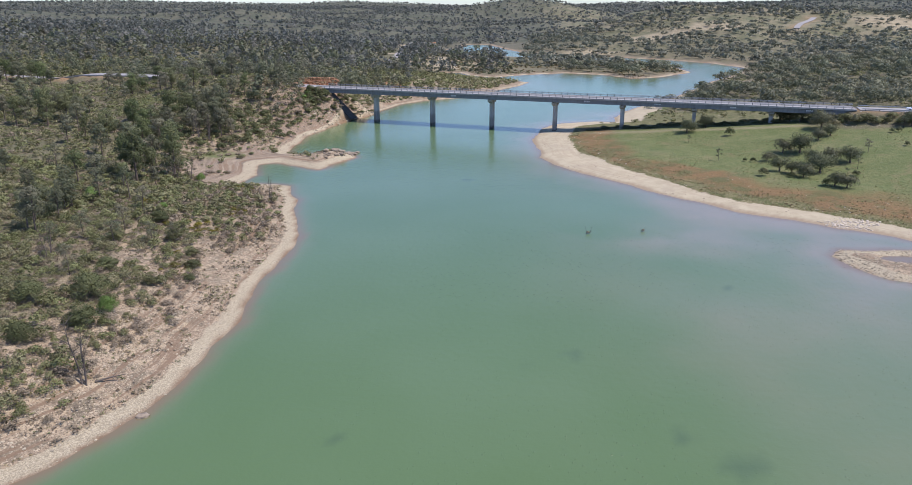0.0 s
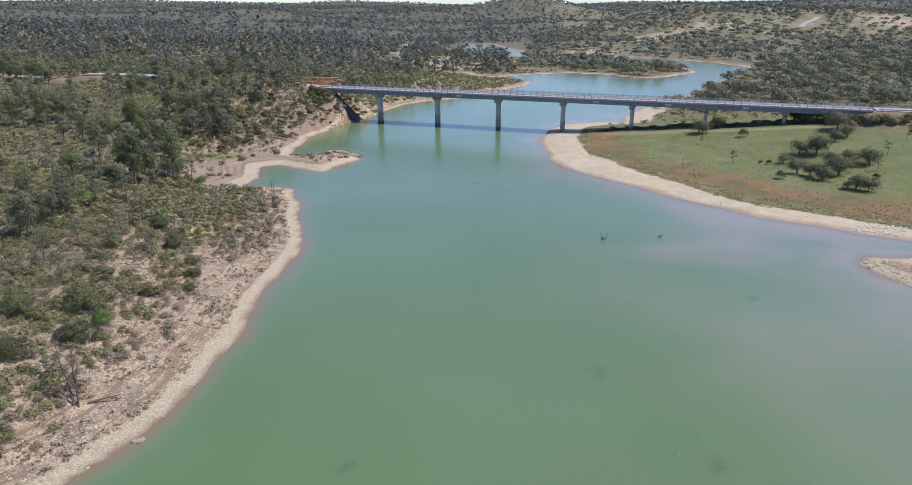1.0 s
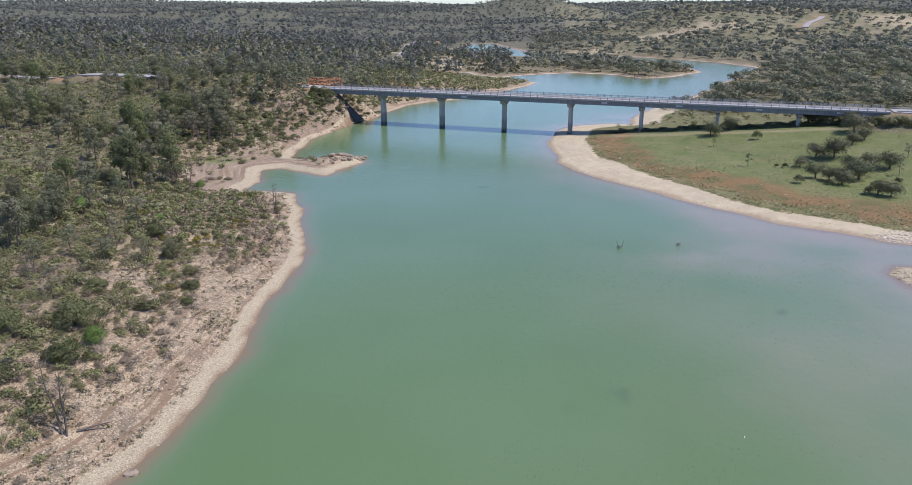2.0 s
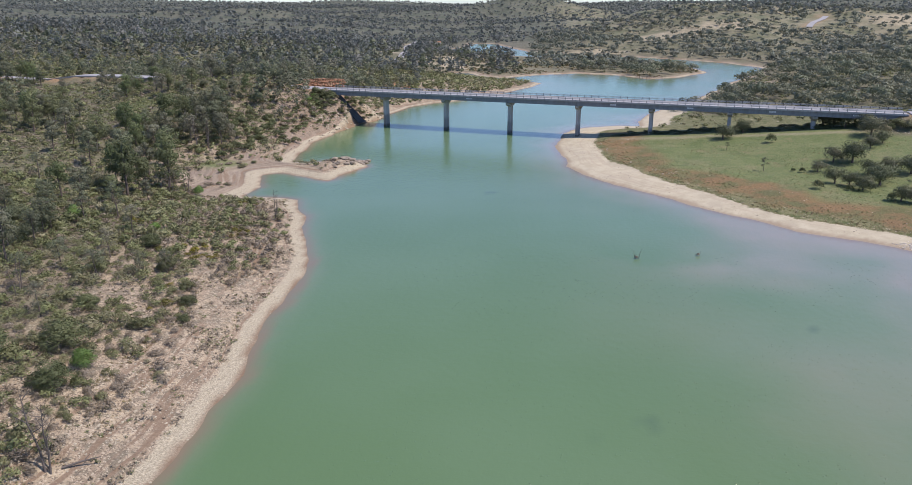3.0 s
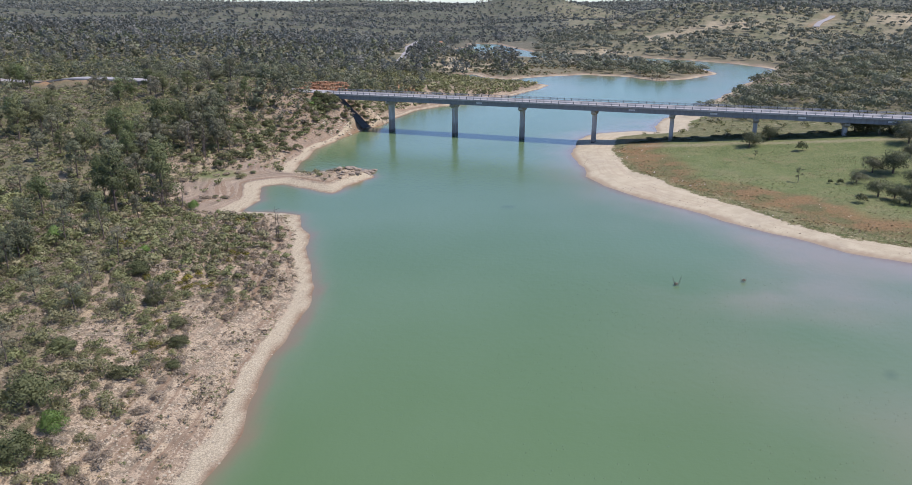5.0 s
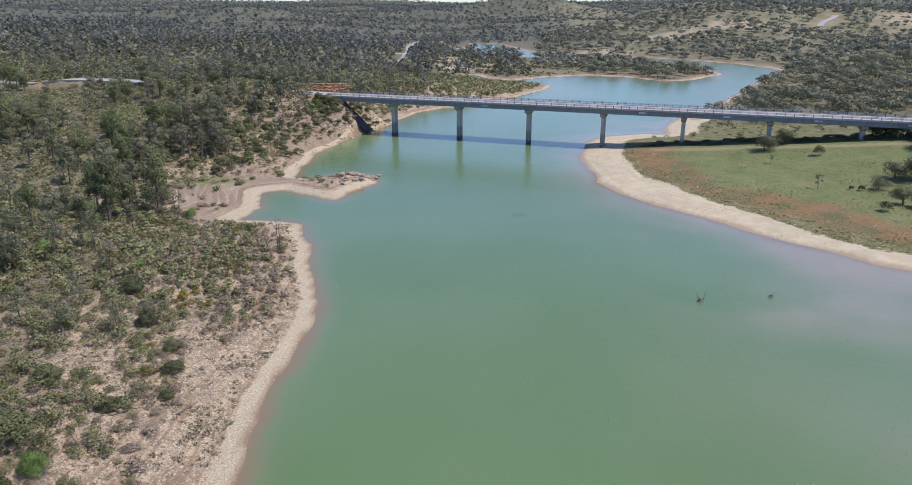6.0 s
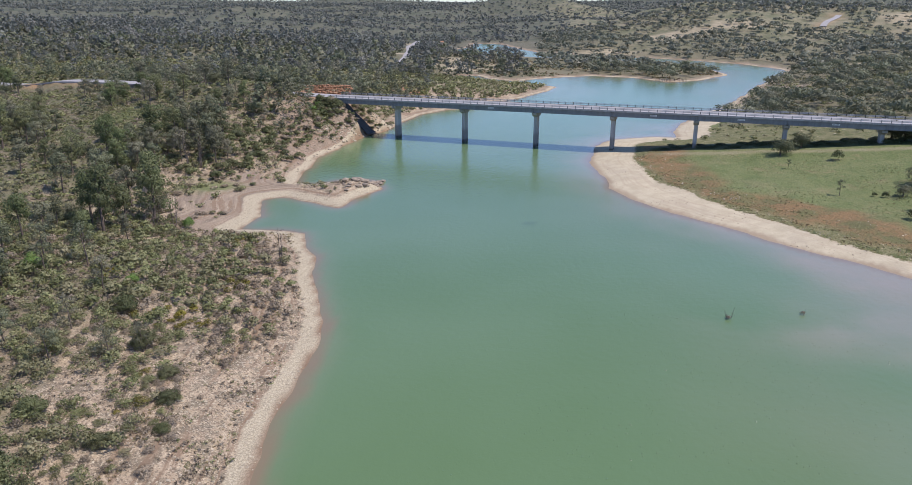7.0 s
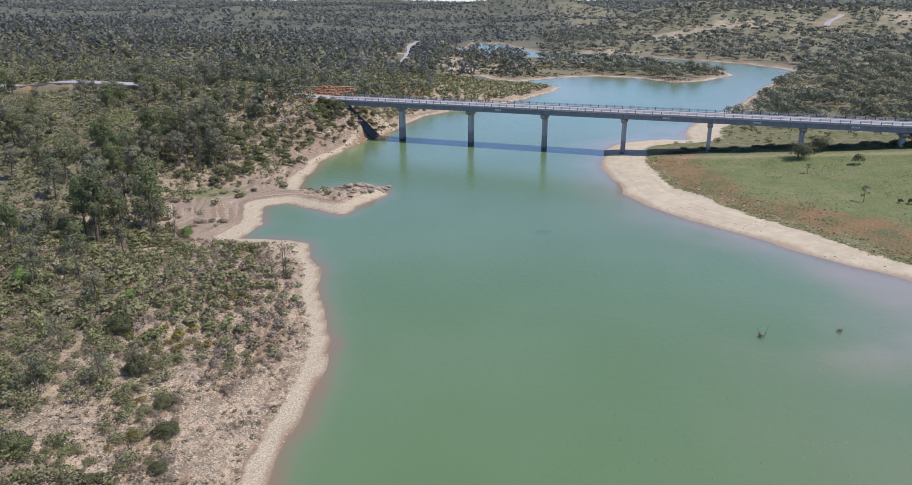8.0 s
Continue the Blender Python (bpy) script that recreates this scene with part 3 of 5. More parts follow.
MEADOW = np.maximum(MEADOW, 0.8 * smooth(1.2, 0.4, np.hypot((XX + 104) / 9, (YY - 356) / 16) + fbm(XX, YY, 6, 3) * 0.3))
MEADOW = np.maximum(MEADOW, 0.85 * smooth(1.15, 0.2, np.hypot((XX + 56) / 8, (YY - 293) / 7) + fbm(XX, YY, 5, 4) * 0.6) * smooth(8, 12, SHORE))
AWAY = (XX - PIER_1.x) * ACROSS.x + (YY - PIER_1.y) * ACROSS.y
ROUGH = smooth(3, 7, AWAY) * smooth(70, 50, AWAY + fbm(XX, YY, 15, 3) * 8) * smooth(50, 70, XX) * smooth(200, 160, XX) * smooth(5, 8, SHORE + fbm(XX, YY, 8, 3) * 2)
set_field(ground_mesh, "meadow", np.maximum(np.maximum(MEADOW, ROUGH), SANDY * smooth(16, 14, SHORE)))
set_field(ground_mesh, "rust", smooth(20, 50, XX) * smooth(30, 22, SHORE + fbm(XX, YY, 22, 4) * 6) * smooth(0.2, 0.6, MEADOW))
set_field(ground_mesh, "fringe", np.maximum(ROUGH, smooth(20, 50, XX) * smooth(12.5, 9.5, SHORE + sand_edge(XX, YY) * 0.8 + fbm(XX, YY, 7, 4) * 2.6) * smooth(0.2, 0.6, MEADOW)))
AWAY = (XX - PIER_1.x) * ACROSS.x + (YY - PIER_1.y) * ACROSS.y
TRACK = smooth(1.9, 1.0, np.abs(AWAY + 8.6 + fbm(XX, YY, 14, 2) * 0.5)) * smooth(62, 68, XX) * smooth(140, 134, XX) * smooth(6, 9, SHORE)
set_field(ground_mesh, "field", np.maximum(FIELD, TRACK * 0.5))
RED_CUTS = [(-52, 400, 8), (-41, 397, 7), (-160, 414, 5), (-20, 470, 9), (-100, 416, 7)]
red = np.zeros(np.shape(XX))
for rx, ry, rr in RED_CUTS:
    red = np.maximum(red, smooth(1.1, 0.6, np.hypot(XX - rx, (YY - ry) * 1.6) / rr + fbm(XX, YY, 6, 3) * 0.3))
set_field(ground_mesh, "red", np.maximum(red, smooth(6.5, 5, ROADSIDE) * 0.3))
set_field(ground_mesh, "wood", (1 - GULLY) * (1 - 0.7 * BLUFF) * np.maximum(smooth(16, 42, SHORE - BEACH_WIDTH + fbm(XX, YY, 14, 4) * 9), 0.25 * smooth(3, 7, SHORE) * smooth(310, 325, YY) * smooth(-15, -25, XX) + 0.1 * smooth(0.8, 3, SHORE) * smooth(330, 345, YY) * smooth(-22, -28, XX) + 0.9 * smooth(5, 8, SHORE) * smooth(3, 9, AWAY) * smooth(60, 80, XX) * smooth(520, 470, YY) + 0.85 * smooth(4, 8, SHORE) * smooth(500, 560, YY)))
tagged(new("ground", ground_mesh), "dry brown hills, pasture and pale shingle shores", "ground", kind="structure")

WX, WY = axis_lines(-120, 420, -45, 125, 1.4, 1.07), axis_lines(-260, 1060, 135, 390, 1.7, 1.05)
wx, wy = np.meshgrid(WX, WY)
water_mesh = mesh_of("water", np.stack((wx, wy, np.zeros_like(wx)), -1).reshape(-1, 3), grid_faces(len(WY), len(WX)), WATER, True)
depth = sample(SHORE, wx, wy)
shoal_glow = 0.55 * smooth(-0.5, 0.6, fbm(wx, wy, 16, 4)) * np.exp(-((wx - 63) ** 2 / 330 + (wy - 217) ** 2 / 110))
shoal_glow = shoal_glow + 0.36 * smooth(-0.7, 0.5, fbm(wx, wy, 30, 4)) * smooth(30, 75, wx) * smooth(150, 185, wy) * smooth(-45, -12, depth)
# broad paler wash over the open water by the right bank
shoal_glow = shoal_glow + 0.3 * smooth(15, 60, wx) * smooth(345, 250, wy) * smooth(-0.9, 0.5, fbm(wx, wy, 45, 4))
# wide pale patch: haze of sun glints put into the water's colour
shoal_glow = shoal_glow + 0.3 * smooth(-0.6, 0.6, fbm(wx, wy, 34, 4)) * np.exp(-((wx - 68) ** 2 / 900 + (wy - 178) ** 2 / 700))
set_field(water_mesh, "rim", smooth(-2.4, -0.1, depth + fbm(wx, wy, 6, 2) * 0.5) * np.where(wx < 30, 0.8, 0.85))
edge = smooth(-5.5, -0.3, depth) * 0.25 + smooth(25, 45, wx) * smooth(-17, -1, depth + fbm(wx, wy, 12, 4) * 4) * 0.55 * smooth(430, 380, wy)
set_field(water_mesh, "shallow_glow", np.clip(edge + shoal_glow, 0, 0.95) * np.where(inside(wx, wy, ISLET), 0.15, 1.0))
weeds = np.zeros(np.shape(wx))
for px, py, rr in ((46.5, 140, 2.6), (42, 145.5, 1.2), (4, 145, 0.8), (63, 189, 0.9), (57, 221, 0.9), (20, 269, 1.5), (33, 165, 1.5), (26, 163, 1.0)):
    weeds = np.maximum(weeds, smooth(1.3, 0.3, np.hypot(wx - px, wy - py) / rr + fbm(wx, wy, 2, 2) * 0.3) * 0.45)
set_field(water_mesh, "weed", weeds)
set_field(water_mesh, "breeze", smooth(235, 200, wy) * smooth(-15, 30, wx))
tagged(new("water", water_mesh), "still murky green reservoir water with light ripples", "water", kind="structure")


# ---- making things ----
def thing(name, label, category, group="", at=(0, 0, 0), turn=0.0):
    ob = new(name)
    ob.matrix_basis = Matrix.Translation(at) @ Matrix.Rotation(turn, 4, "Z")
    return tagged(ob, label, category, group)


def part(name, bm, material, parent, label="", smooth_shade=False):
    m = bpy.data.meshes.new(name)
    for f in bm.faces:
        f.smooth = smooth_shade
    bm.to_mesh(m)
    bm.free()
    m.materials.append(material)
    ob = new(name, m)
    ob.parent = parent
    if label:
        ob["label"] = label
    return ob


def share(ob, parent, m):
    """The same piece once more, at the pose m."""
    c = new(ob.name.split(".")[0], ob.data)
    c.parent, c.matrix_basis = parent, m
    return c


def box(bm, low, high, bevel=0.0):
    low, high = Vector(low), Vector(high)
    made = bmesh.ops.create_cube(bm, size=1)["verts"]
    for v in made:
        v.co = Vector(((low.x + high.x) / 2 + v.co.x * (high.x - low.x), (low.y + high.y) / 2 + v.co.y * (high.y - low.y), (low.z + high.z) / 2 + v.co.z * (high.z - low.z)))
    if bevel:
        edges = list({e for v in made for e in v.link_edges})
        bmesh.ops.bevel(bm, geom=edges, offset=bevel, segments=1, affect="EDGES")
    return bm


def prism(bm, outline, low, high, axis="x"):
    """Sweeps a closed outline along an axis from low to high."""
    def at(p, s):
        return (s, p[0], p[1]) if axis == "x" else (p[0], s, p[1])
    a, b = ([bm.verts.new(at(p, s)) for p in outline] for s in (low, high))
    bm.faces.new(a), bm.faces.new(list(reversed(b)))
    for i in range(len(a)):
        j = (i + 1) % len(a)
        bm.faces.new((a[j], a[i], b[i], b[j]))
    bmesh.ops.recalc_face_normals(bm, faces=bm.faces[:])
    return bm


# ---- bridge ----
def build_bridge():
    bridge = thing("bridge", "long grey concrete beam bridge on tall single piers over the reservoir", "bridge", at=(*PIER_1, 0), turn=-0.3535)
    first, last = -1, 7
    # piers: narrow walls with a wider head, tapering a little
    bm = bmesh.new()
    prism(bm, [(-1.75, -3), (1.75, -3), (1.6, 10.0), (-1.6, 10.0)], -0.56, 0.56)
    bmesh.ops.bevel(bm, geom=[e for e in bm.edges if abs(e.verts[0].co.z - e.verts[1].co.z) > 5], offset=0.12, segments=1, affect="EDGES")
    pier = part("pier", bm, PIER_CONCRETE, bridge, "weathered concrete pier, dark below the old waterline")
    bm = bmesh.new()
    prism(bm, [(-1.7, 9.996), (1.7, 9.996), (3.6, 10.75), (3.6, 11.4), (-3.6, 11.4), (-1.7 - 1.9, 10.75)], -0.78, 0.78)
    bmesh.ops.bevel(bm, geom=bm.edges[:], offset=0.05, segments=1, affect="EDGES")
    cap = part("pier_cap", bm, CONCRETE, bridge)
    bm = box(bmesh.new(), (-0.35, -0.4, 11.396), (0.35, 0.4, 11.62), 0.03)
    pad = part("bearing", bm, DARK_CONCRETE, bridge)
    for ob in (pier, cap):
        for k in range(1, 7):
            share(ob, bridge, Matrix.Translation((SPAN * k, 0, 0)))
    pad.location = (0, 3.0, 0)
    for k in range(0, 7):
        for y in (-3.0, 0.0, 3.0):
            if (k, y) != (0, 3.0):
                share(pad, bridge, Matrix.Translation((SPAN * k, y, 0)))
    # beams, span by span, with a joint over each pier
    bm = bmesh.new()
    web = [(-0.45, 11.62), (0.45, 11.62), (0.45, 11.95), (0.2, 12.2), (0.2, 12.85), (0.6, 13.05), (-0.6, 13.05), (-0.2, 12.85), (-0.2, 12.2), (-0.45, 11.95)]
    prism(bm, web, 0.03, SPAN - 0.03)
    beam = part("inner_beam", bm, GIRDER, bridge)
    bm = bmesh.new()
    prism(bm, [(-0.4, 11.62), (0.4, 11.62), (0.4, 13.05), (-0.4, 13.05)], 0.03, SPAN - 0.03)
    bmesh.ops.bevel(bm, geom=bm.edges[:], offset=0.03, segments=1, affect="EDGES")
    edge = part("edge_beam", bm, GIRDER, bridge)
    bm = bmesh.new()
    prism(bm, [(-5.0, 13.1), (-4.2, 13.054), (4.2, 13.054), (5.0, 13.1), (5.0, 13.62), (4.55, 13.62), (4.55, 13.4), (-4.55, 13.4), (-4.55, 13.62), (-5.0, 13.62)], 0.02, SPAN - 0.02)
    slab = part("deck_slab", bm, CONCRETE, bridge, "pale concrete slab with raised kerbs")
    bm = box(bmesh.new(), (0.0, -4.5, 13.404), (SPAN, 4.5, 13.47))
    road = part("carriageway", bm, ASPHALT, bridge, "worn light grey asphalt")
    bm = box(bmesh.new(), (0.2, -0.06, 13.474), (2.6, 0.06, 13.48))
    dash = part("lane_line", bm, SIGN_WHITE, bridge, "white painted lane line")
    beam.location, edge.location = (SPAN * first, -1.4, 0), (SPAN * first, -4.0, 0)
    slab.location = road.location = dash.location = (SPAN * first, 0, 0)
    for k in range(first, last):
        for ob, y in ((edge, -4.0), (beam, -1.4), (beam, 1.4), (edge, 4.0), (slab, 0), (road, 0), (dash, 0)):
            if not (k == first and y in (-4.0, 0)) and not (k == first and ob is beam and y < 0):
                share(ob, bridge, Matrix.Translation((SPAN * k, y, 0)))
        for s in range(1, 4):
            share(dash, bridge, Matrix.Translation((SPAN * k + 6.2 * s, 0, 0)))
    # abutments
    for k, way in ((first, -1), (last, 1)):
        bm = box(bmesh.new(), (-0.6, -5, 6.0), (0.6, 5, 11.6), 0.06)
        box(bm, (0.3 * way - 0.35, -5, 11.6), (0.3 * way + 0.35, 5, 13.05), 0.04)
        part("abutment", bm, CONCRETE, bridge).location = (SPAN * k + way * 0.8, 0, 0)
    # dark slab added on the slope, the first span's shade put into its colour
    us, vs = np.meshgrid(np.linspace(-24.6, -11.0, 27), np.linspace(-2.0, 4.4, 12))
    px, py = PIER_1.x + us * AXIS.x + vs * ACROSS.x, PIER_1.y + us * AXIS.y + vs * ACROSS.y
    top = np.stack((us, vs, np.maximum(ground_z(px, py), -0.3) + 0.95), -1).reshape(-1, 3)
    slope = new("slope_shade_slab", mesh_of("slope_shade_slab", np.concatenate((top, top - (0, 0, 1.4))), np.concatenate((grid_faces(12, 27), grid_faces(12, 27)[:, ::-1] + len(top))), SLOPE_SHADE))
    slope.parent = bridge
    slope["label"] = "dark slab added below the abutment, coloured as the deck's shade"
    # guard rails: two tubes on dark posts
    length = (last - first) * SPAN
    for y in (-4.78, 4.78):
        bm = bmesh.new()
        for z, h in ((13.98, 0.14), (14.28, 0.1)):
            box(bm, (0, -0.05, z), (length, 0.05, z + h))
        rail = part("guard_rail", bm, STEEL, bridge, "galvanised two-bar guard rail")
        rail.location = (SPAN * first, y, 0)
        bm = box(bmesh.new(), (-0.09, -0.09, 13.624), (0.09, 0.09, 14.42), 0.015)
        post = part("rail_post", bm, DARK_STEEL, rail)
        post.location = (1.0, 0.17 if y < 0 else -0.17, 0)
        for i in range(1, int(length / 2.5)):
            share(post, rail, Matrix.Translation((1.0 + 2.5 * i, post.location.y, 0)))
    # plates on the edge beam, with unreadable lines
    for k in (1.42, 3.5, 4.5, 5.5, 6.45):
        bm = box(bmesh.new(), (-1.0, -4.47, 12.3), (1.0, -4.404, 12.72), 0.01)
        plate = part("sign_plate", bm, SIGN_WHITE, bridge, "small white plate with unreadable lettering")
        for i in range(5):
            part("lettering", box(bmesh.new(), (-0.8 + 0.33 * i, -4.478, 12.42), (-0.58 + 0.33 * i, -4.4705, 12.6)), SIGN_DARK, plate)
        plate.location = (SPAN * k, 0, 0)
    return bridge


def pier_material():
    n = Nodes("pier_concrete")
    at = n.tree.nodes.new("ShaderNodeSeparateXYZ")
    n.put(at.inputs[0], n.place())
    streak = n.noise(0.9, 5, 0.65, stretch=(1, 1, 0.12))
    base = n.mix(n.ramp(streak, 0.35, 0.7), (0.43, 0.42, 0.4), (0.31, 0.3, 0.285))
    level = n.math("ADD", at.outputs[2], n.math("MULTIPLY", n.noise(0.8, 4), 1.6))
    base = n.mix(n.ramp(level, 6.2, 4.6), base, (0.23, 0.215, 0.195))
    base = n.mix(n.ramp(level, 2.2, 1.3), base, (0.07, 0.065, 0.055))
    return n.finish(base, 0.88, n.bump(n.noise(5.0, 4), 0.03))


PIER_CONCRETE = pier_material()
build_bridge()


def ribbon(name, line, half, lift, material, label):
    """A road laid along a line of x, y, z, with thickness."""
    pts = [Vector(p) for p in line]
    bm = bmesh.new()
    rows = []
    for i, p in enumerate(pts):
        way = (pts[min(i + 1, len(pts) - 1)] - pts[max(i - 1, 0)]).to_2d().normalized()
        side = Vector((-way.y, way.x, 0)) * half
        rows.append([bm.verts.new(p + side + Vector((0, 0, z))) for z in (lift, lift - 0.6)] + [bm.verts.new(p - side + Vector((0, 0, z))) for z in (lift - 0.6, lift)])
    for a, b in zip(rows, rows[1:]):
        for i, j in ((0, 3), (3, 2), (2, 1), (1, 0)):
            bm.faces.new((a[i], a[j], b[j], b[i]))
    bm.faces.new(rows[0]), bm.faces.new(rows[-1])
    bmesh.ops.recalc_face_normals(bm, faces=bm.faces[:])
    m = bpy.data.meshes.new(name)
    bm.to_mesh(m), bm.free()
    m.materials.append(material)
    return tagged(new(name, m), label, "road", kind="structure")


def eased(line, pieces=6):
    """A smooth line through the points."""
    pts = [Vector(p) for p in line]
    out = []
    for i in range(len(pts) - 1):
        p0, p1, p2, p3 = pts[max(i - 1, 0)], pts[i], pts[i + 1], pts[min(i + 2, len(pts) - 1)]
        for s in range(pieces):
            t = s / pieces
            out.append(0.5 * (2 * p1 + (p2 - p0) * t + (2 * p0 - 5 * p1 + 4 * p2 - p3) * t * t + (3 * p1 - p0 - 3 * p2 + p3) * t**3))
    return out + [pts[-1]]


WEST_ROAD_LINE, EAST_ROAD_LINE = eased(WEST_ROAD), eased(EAST_ROAD)
ribbon("road", WEST_ROAD_LINE, 4.2, 0.0, ASPHALT, "light grey asphalt road on the wooded bank")
ribbon("road", EAST_ROAD_LINE, 4.2, 0.0, ASPHALT, "light grey asphalt road on a rubble embankment")


far_line = eased([(x, y, 0.0) for x, y in FAR_ROAD], 8)
ribbon("road", [(p.x, p.y, float(ground_z(p.x, p.y)) + 0.9) for p in far_line], 3.4, 0.0, ASPHALT, "pale distant road climbing a hill")


track_line = eased([(x, y, 0.0) for x, y in ((-36, 652), (-34, 700), (-37, 780), (-40, 850), (-46, 960), (-41, 1060))], 6)
ribbon("road", [(p.x, p.y, float(ground_z(p.x, p.y)) + 0.5) for p in track_line], 2.6, 0.0, ASPHALT, "grey dirt track across the valley floor")


# ---- plants ----
def leaf_cloud(rng, clumps, count, size, inner=0.55, loose=0.45):
    """Sprays of leaves, as small tilted blades, over rounded clumps. Returns corners, faces and the leaves' normals."""
    clumps = np.array(clumps, float)
    weight = clumps[:, 3] ** 2
    pick = rng.choice(len(clumps), count, p=weight / weight.sum())
    way = rng.normal(size=(count, 3))
    way[:, 2] = way[:, 2] * 0.9 + 0.25
    way /= np.linalg.norm(way, axis=1)[:, None]
    reach = clumps[pick, 3] * (inner + (1.05 - inner) * rng.rand(count) ** 0.5)
    centre = clumps[pick, :3] + way * reach[:, None] * (1, 1, 0.8)
    normal = way + rng.normal(size=(count, 3)) * loose
    normal /= np.linalg.norm(normal, axis=1)[:, None]
    a = np.cross(normal, rng.normal(size=(count, 3)))
    a /= np.linalg.norm(a, axis=1)[:, None]
    b = np.cross(normal, a)
    s = size * (0.6 + 0.8 * rng.rand(count))[:, None]
    corners = np.stack((centre - a * s - b * s * 0.45, centre + a * s - b * s * 0.5, centre + b * s), 1).reshape(-1, 3)
    whole = centre - (clumps[:, :3] * weight[:, None]).sum(0) / weight.sum()
    whole /= np.linalg.norm(whole, axis=1)[:, None] + 1e-6
    facing = way * 0.75 + whole * 0.45 + normal * np.sign((normal * way).sum(1))[:, None] * 0.3
    facing /= np.linalg.norm(facing, axis=1)[:, None]
    return corners, np.arange(count * 3).reshape(-1, 3), np.repeat(facing, 3, 0)


def tube(points, radii, sides=6):
    points = [Vector(p) for p in points]
    verts, faces = [], []
    for i, (p, r) in enumerate(zip(points, radii)):
        way = (points[min(i + 1, len(points) - 1)] - points[max(i - 1, 0)]).normalized()
        u = way.orthogonal().normalized()
        v = way.cross(u)
        for s in range(sides):
            a = 2 * math.pi * s / sides
            verts.append(p + (u * math.cos(a) + v * math.sin(a)) * r)
    for i in range(len(points) - 1):
        for s in range(sides):
            a, b = i * sides + s, i * sides + (s + 1) % sides
            faces.append((a, b, b + sides, a + sides))
    return np.array(verts), np.array(faces)


def joined(pieces):
    verts, faces, shift = [], [], 0
    for v, f in pieces:
        verts.append(v)
        faces.append(f + shift)
        shift += len(v)
    return np.concatenate(verts), np.concatenate(faces)


def limbs(rng, height, radius, reach, count, bare=False):
    """A tapered, slightly crooked trunk with limbs. Returns the pieces and the limbs' ends."""
    lean = rng.normal(size=2) * 0.05 * height
    spine = [(0, 0, -0.4), (lean[0] * 0.1, lean[1] * 0.1, height * 0.25), (lean[0] * 0.5, lean[1] * 0.5, height * 0.55), (lean[0], lean[1], height * 0.92)]
    pieces, ends = [tube(spine, [radius * 1.25, radius, radius * 0.7, radius * 0.2], 7)], [Vector(spine[-1])]
    for i in range(count):
        low = 0.3 + 0.55 * (i + rng.rand()) / count
        a = 2.4 * i + rng.rand()
        root = Vector(spine[1]).lerp(Vector(spine[3]), (low - 0.25) / 0.67)
        out = reach * (0.6 + 0.5 * rng.rand()) * (1.1 - low * 0.5)
        tip = root + Vector((math.cos(a) * out, math.sin(a) * out, out * (0.5 + 0.6 * rng.rand())))
        mid = root.lerp(tip, 0.5) + Vector((0, 0, out * 0.12))
        r = radius * (0.5 - 0.25 * low)
        pieces.append(tube([root, mid, tip], [r, r * 0.65, r * 0.2], 5))
        ends.append(tip)
        if bare:
            for k in range(3):
                start = root.lerp(tip, 0.4 + 0.2 * k)
                w = Vector(rng.normal(size=3)) * out * 0.3 + Vector((0, 0, out * 0.3))
                pieces.append(tube([start, start + w * 0.6, start + w], [r * 0.4, r * 0.25, r * 0.1], 4))
    return pieces, ends


def tree_meshes(kind, seed):
    """Trunk and crown meshes of one tree."""
    rng = np.random.RandomState(seed)
    if kind == "oak":
        height, radius, reach, leaf, count = 4.6 + rng.rand() * 1.2, 0.2, 2.1, 0.12, 3000
        pieces, ends = limbs(rng, height * 0.56, radius, reach, 6)
        clumps = [(e.x * 0.85, e.y * 0.85, min(e.z, height * (0.5 + 0.3 * rng.rand())), 1.1 + 0.5 * rng.rand()) for e in ends]
        clumps += [(rng.normal() * 1.15, rng.normal() * 1.15, height * (0.3 + 0.46 * rng.rand()), 1.0 + 0.6 * rng.rand()) for _ in range(11)]
        material = OAK_LEAF
    elif kind == "gum":
        height, radius, reach, leaf, count = 9.5 + rng.rand() * 3, 0.19, 2.3, 0.17, 1900
        pieces, ends = limbs(rng, height, radius, reach, 9)
        clumps = [(e.x, e.y, e.z, 0.7 + 0.7 * rng.rand()) for e in ends]
        clumps += [(rng.normal() * 0.9, rng.normal() * 0.9, height * (0.4 + 0.58 * rng.rand()), 0.6 + 0.7 * rng.rand()) for _ in range(8)]
        material = GUM_LEAF
    elif kind == "tall":
        height, radius, reach, leaf, count = 11.0 + rng.rand() * 2, 0.24, 2.6, 0.16, 3300
        pieces, ends = limbs(rng, height, radius, reach, 11)
        clumps = [(e.x, e.y, e.z, 0.8 + 0.6 * rng.rand()) for e in ends]
        clumps += [(rng.normal() * 1.25, rng.normal() * 1.25, height * (0.26 + 0.68 * rng.rand()), 0.8 + 0.9 * rng.rand()) for _ in range(15)]
        material = TALL_LEAF
    else:
        height, radius, reach, leaf, count = 5.5 + rng.rand() * 2, 0.12, 1.7, 0.1, 900
        pieces, ends = limbs(rng, height, radius, reach, 7, True)
        clumps = [(e.x, e.y, e.z, 0.5 + 0.4 * rng.rand()) for e in ends]
        material = GUM_LEAF
    trunk = mesh_of("trunk", *joined(pieces), BARK, True)
    v, f, facing = leaf_cloud(rng, clumps, count, leaf)
    return trunk, mesh_of("crown", v, f, material, normals=facing)


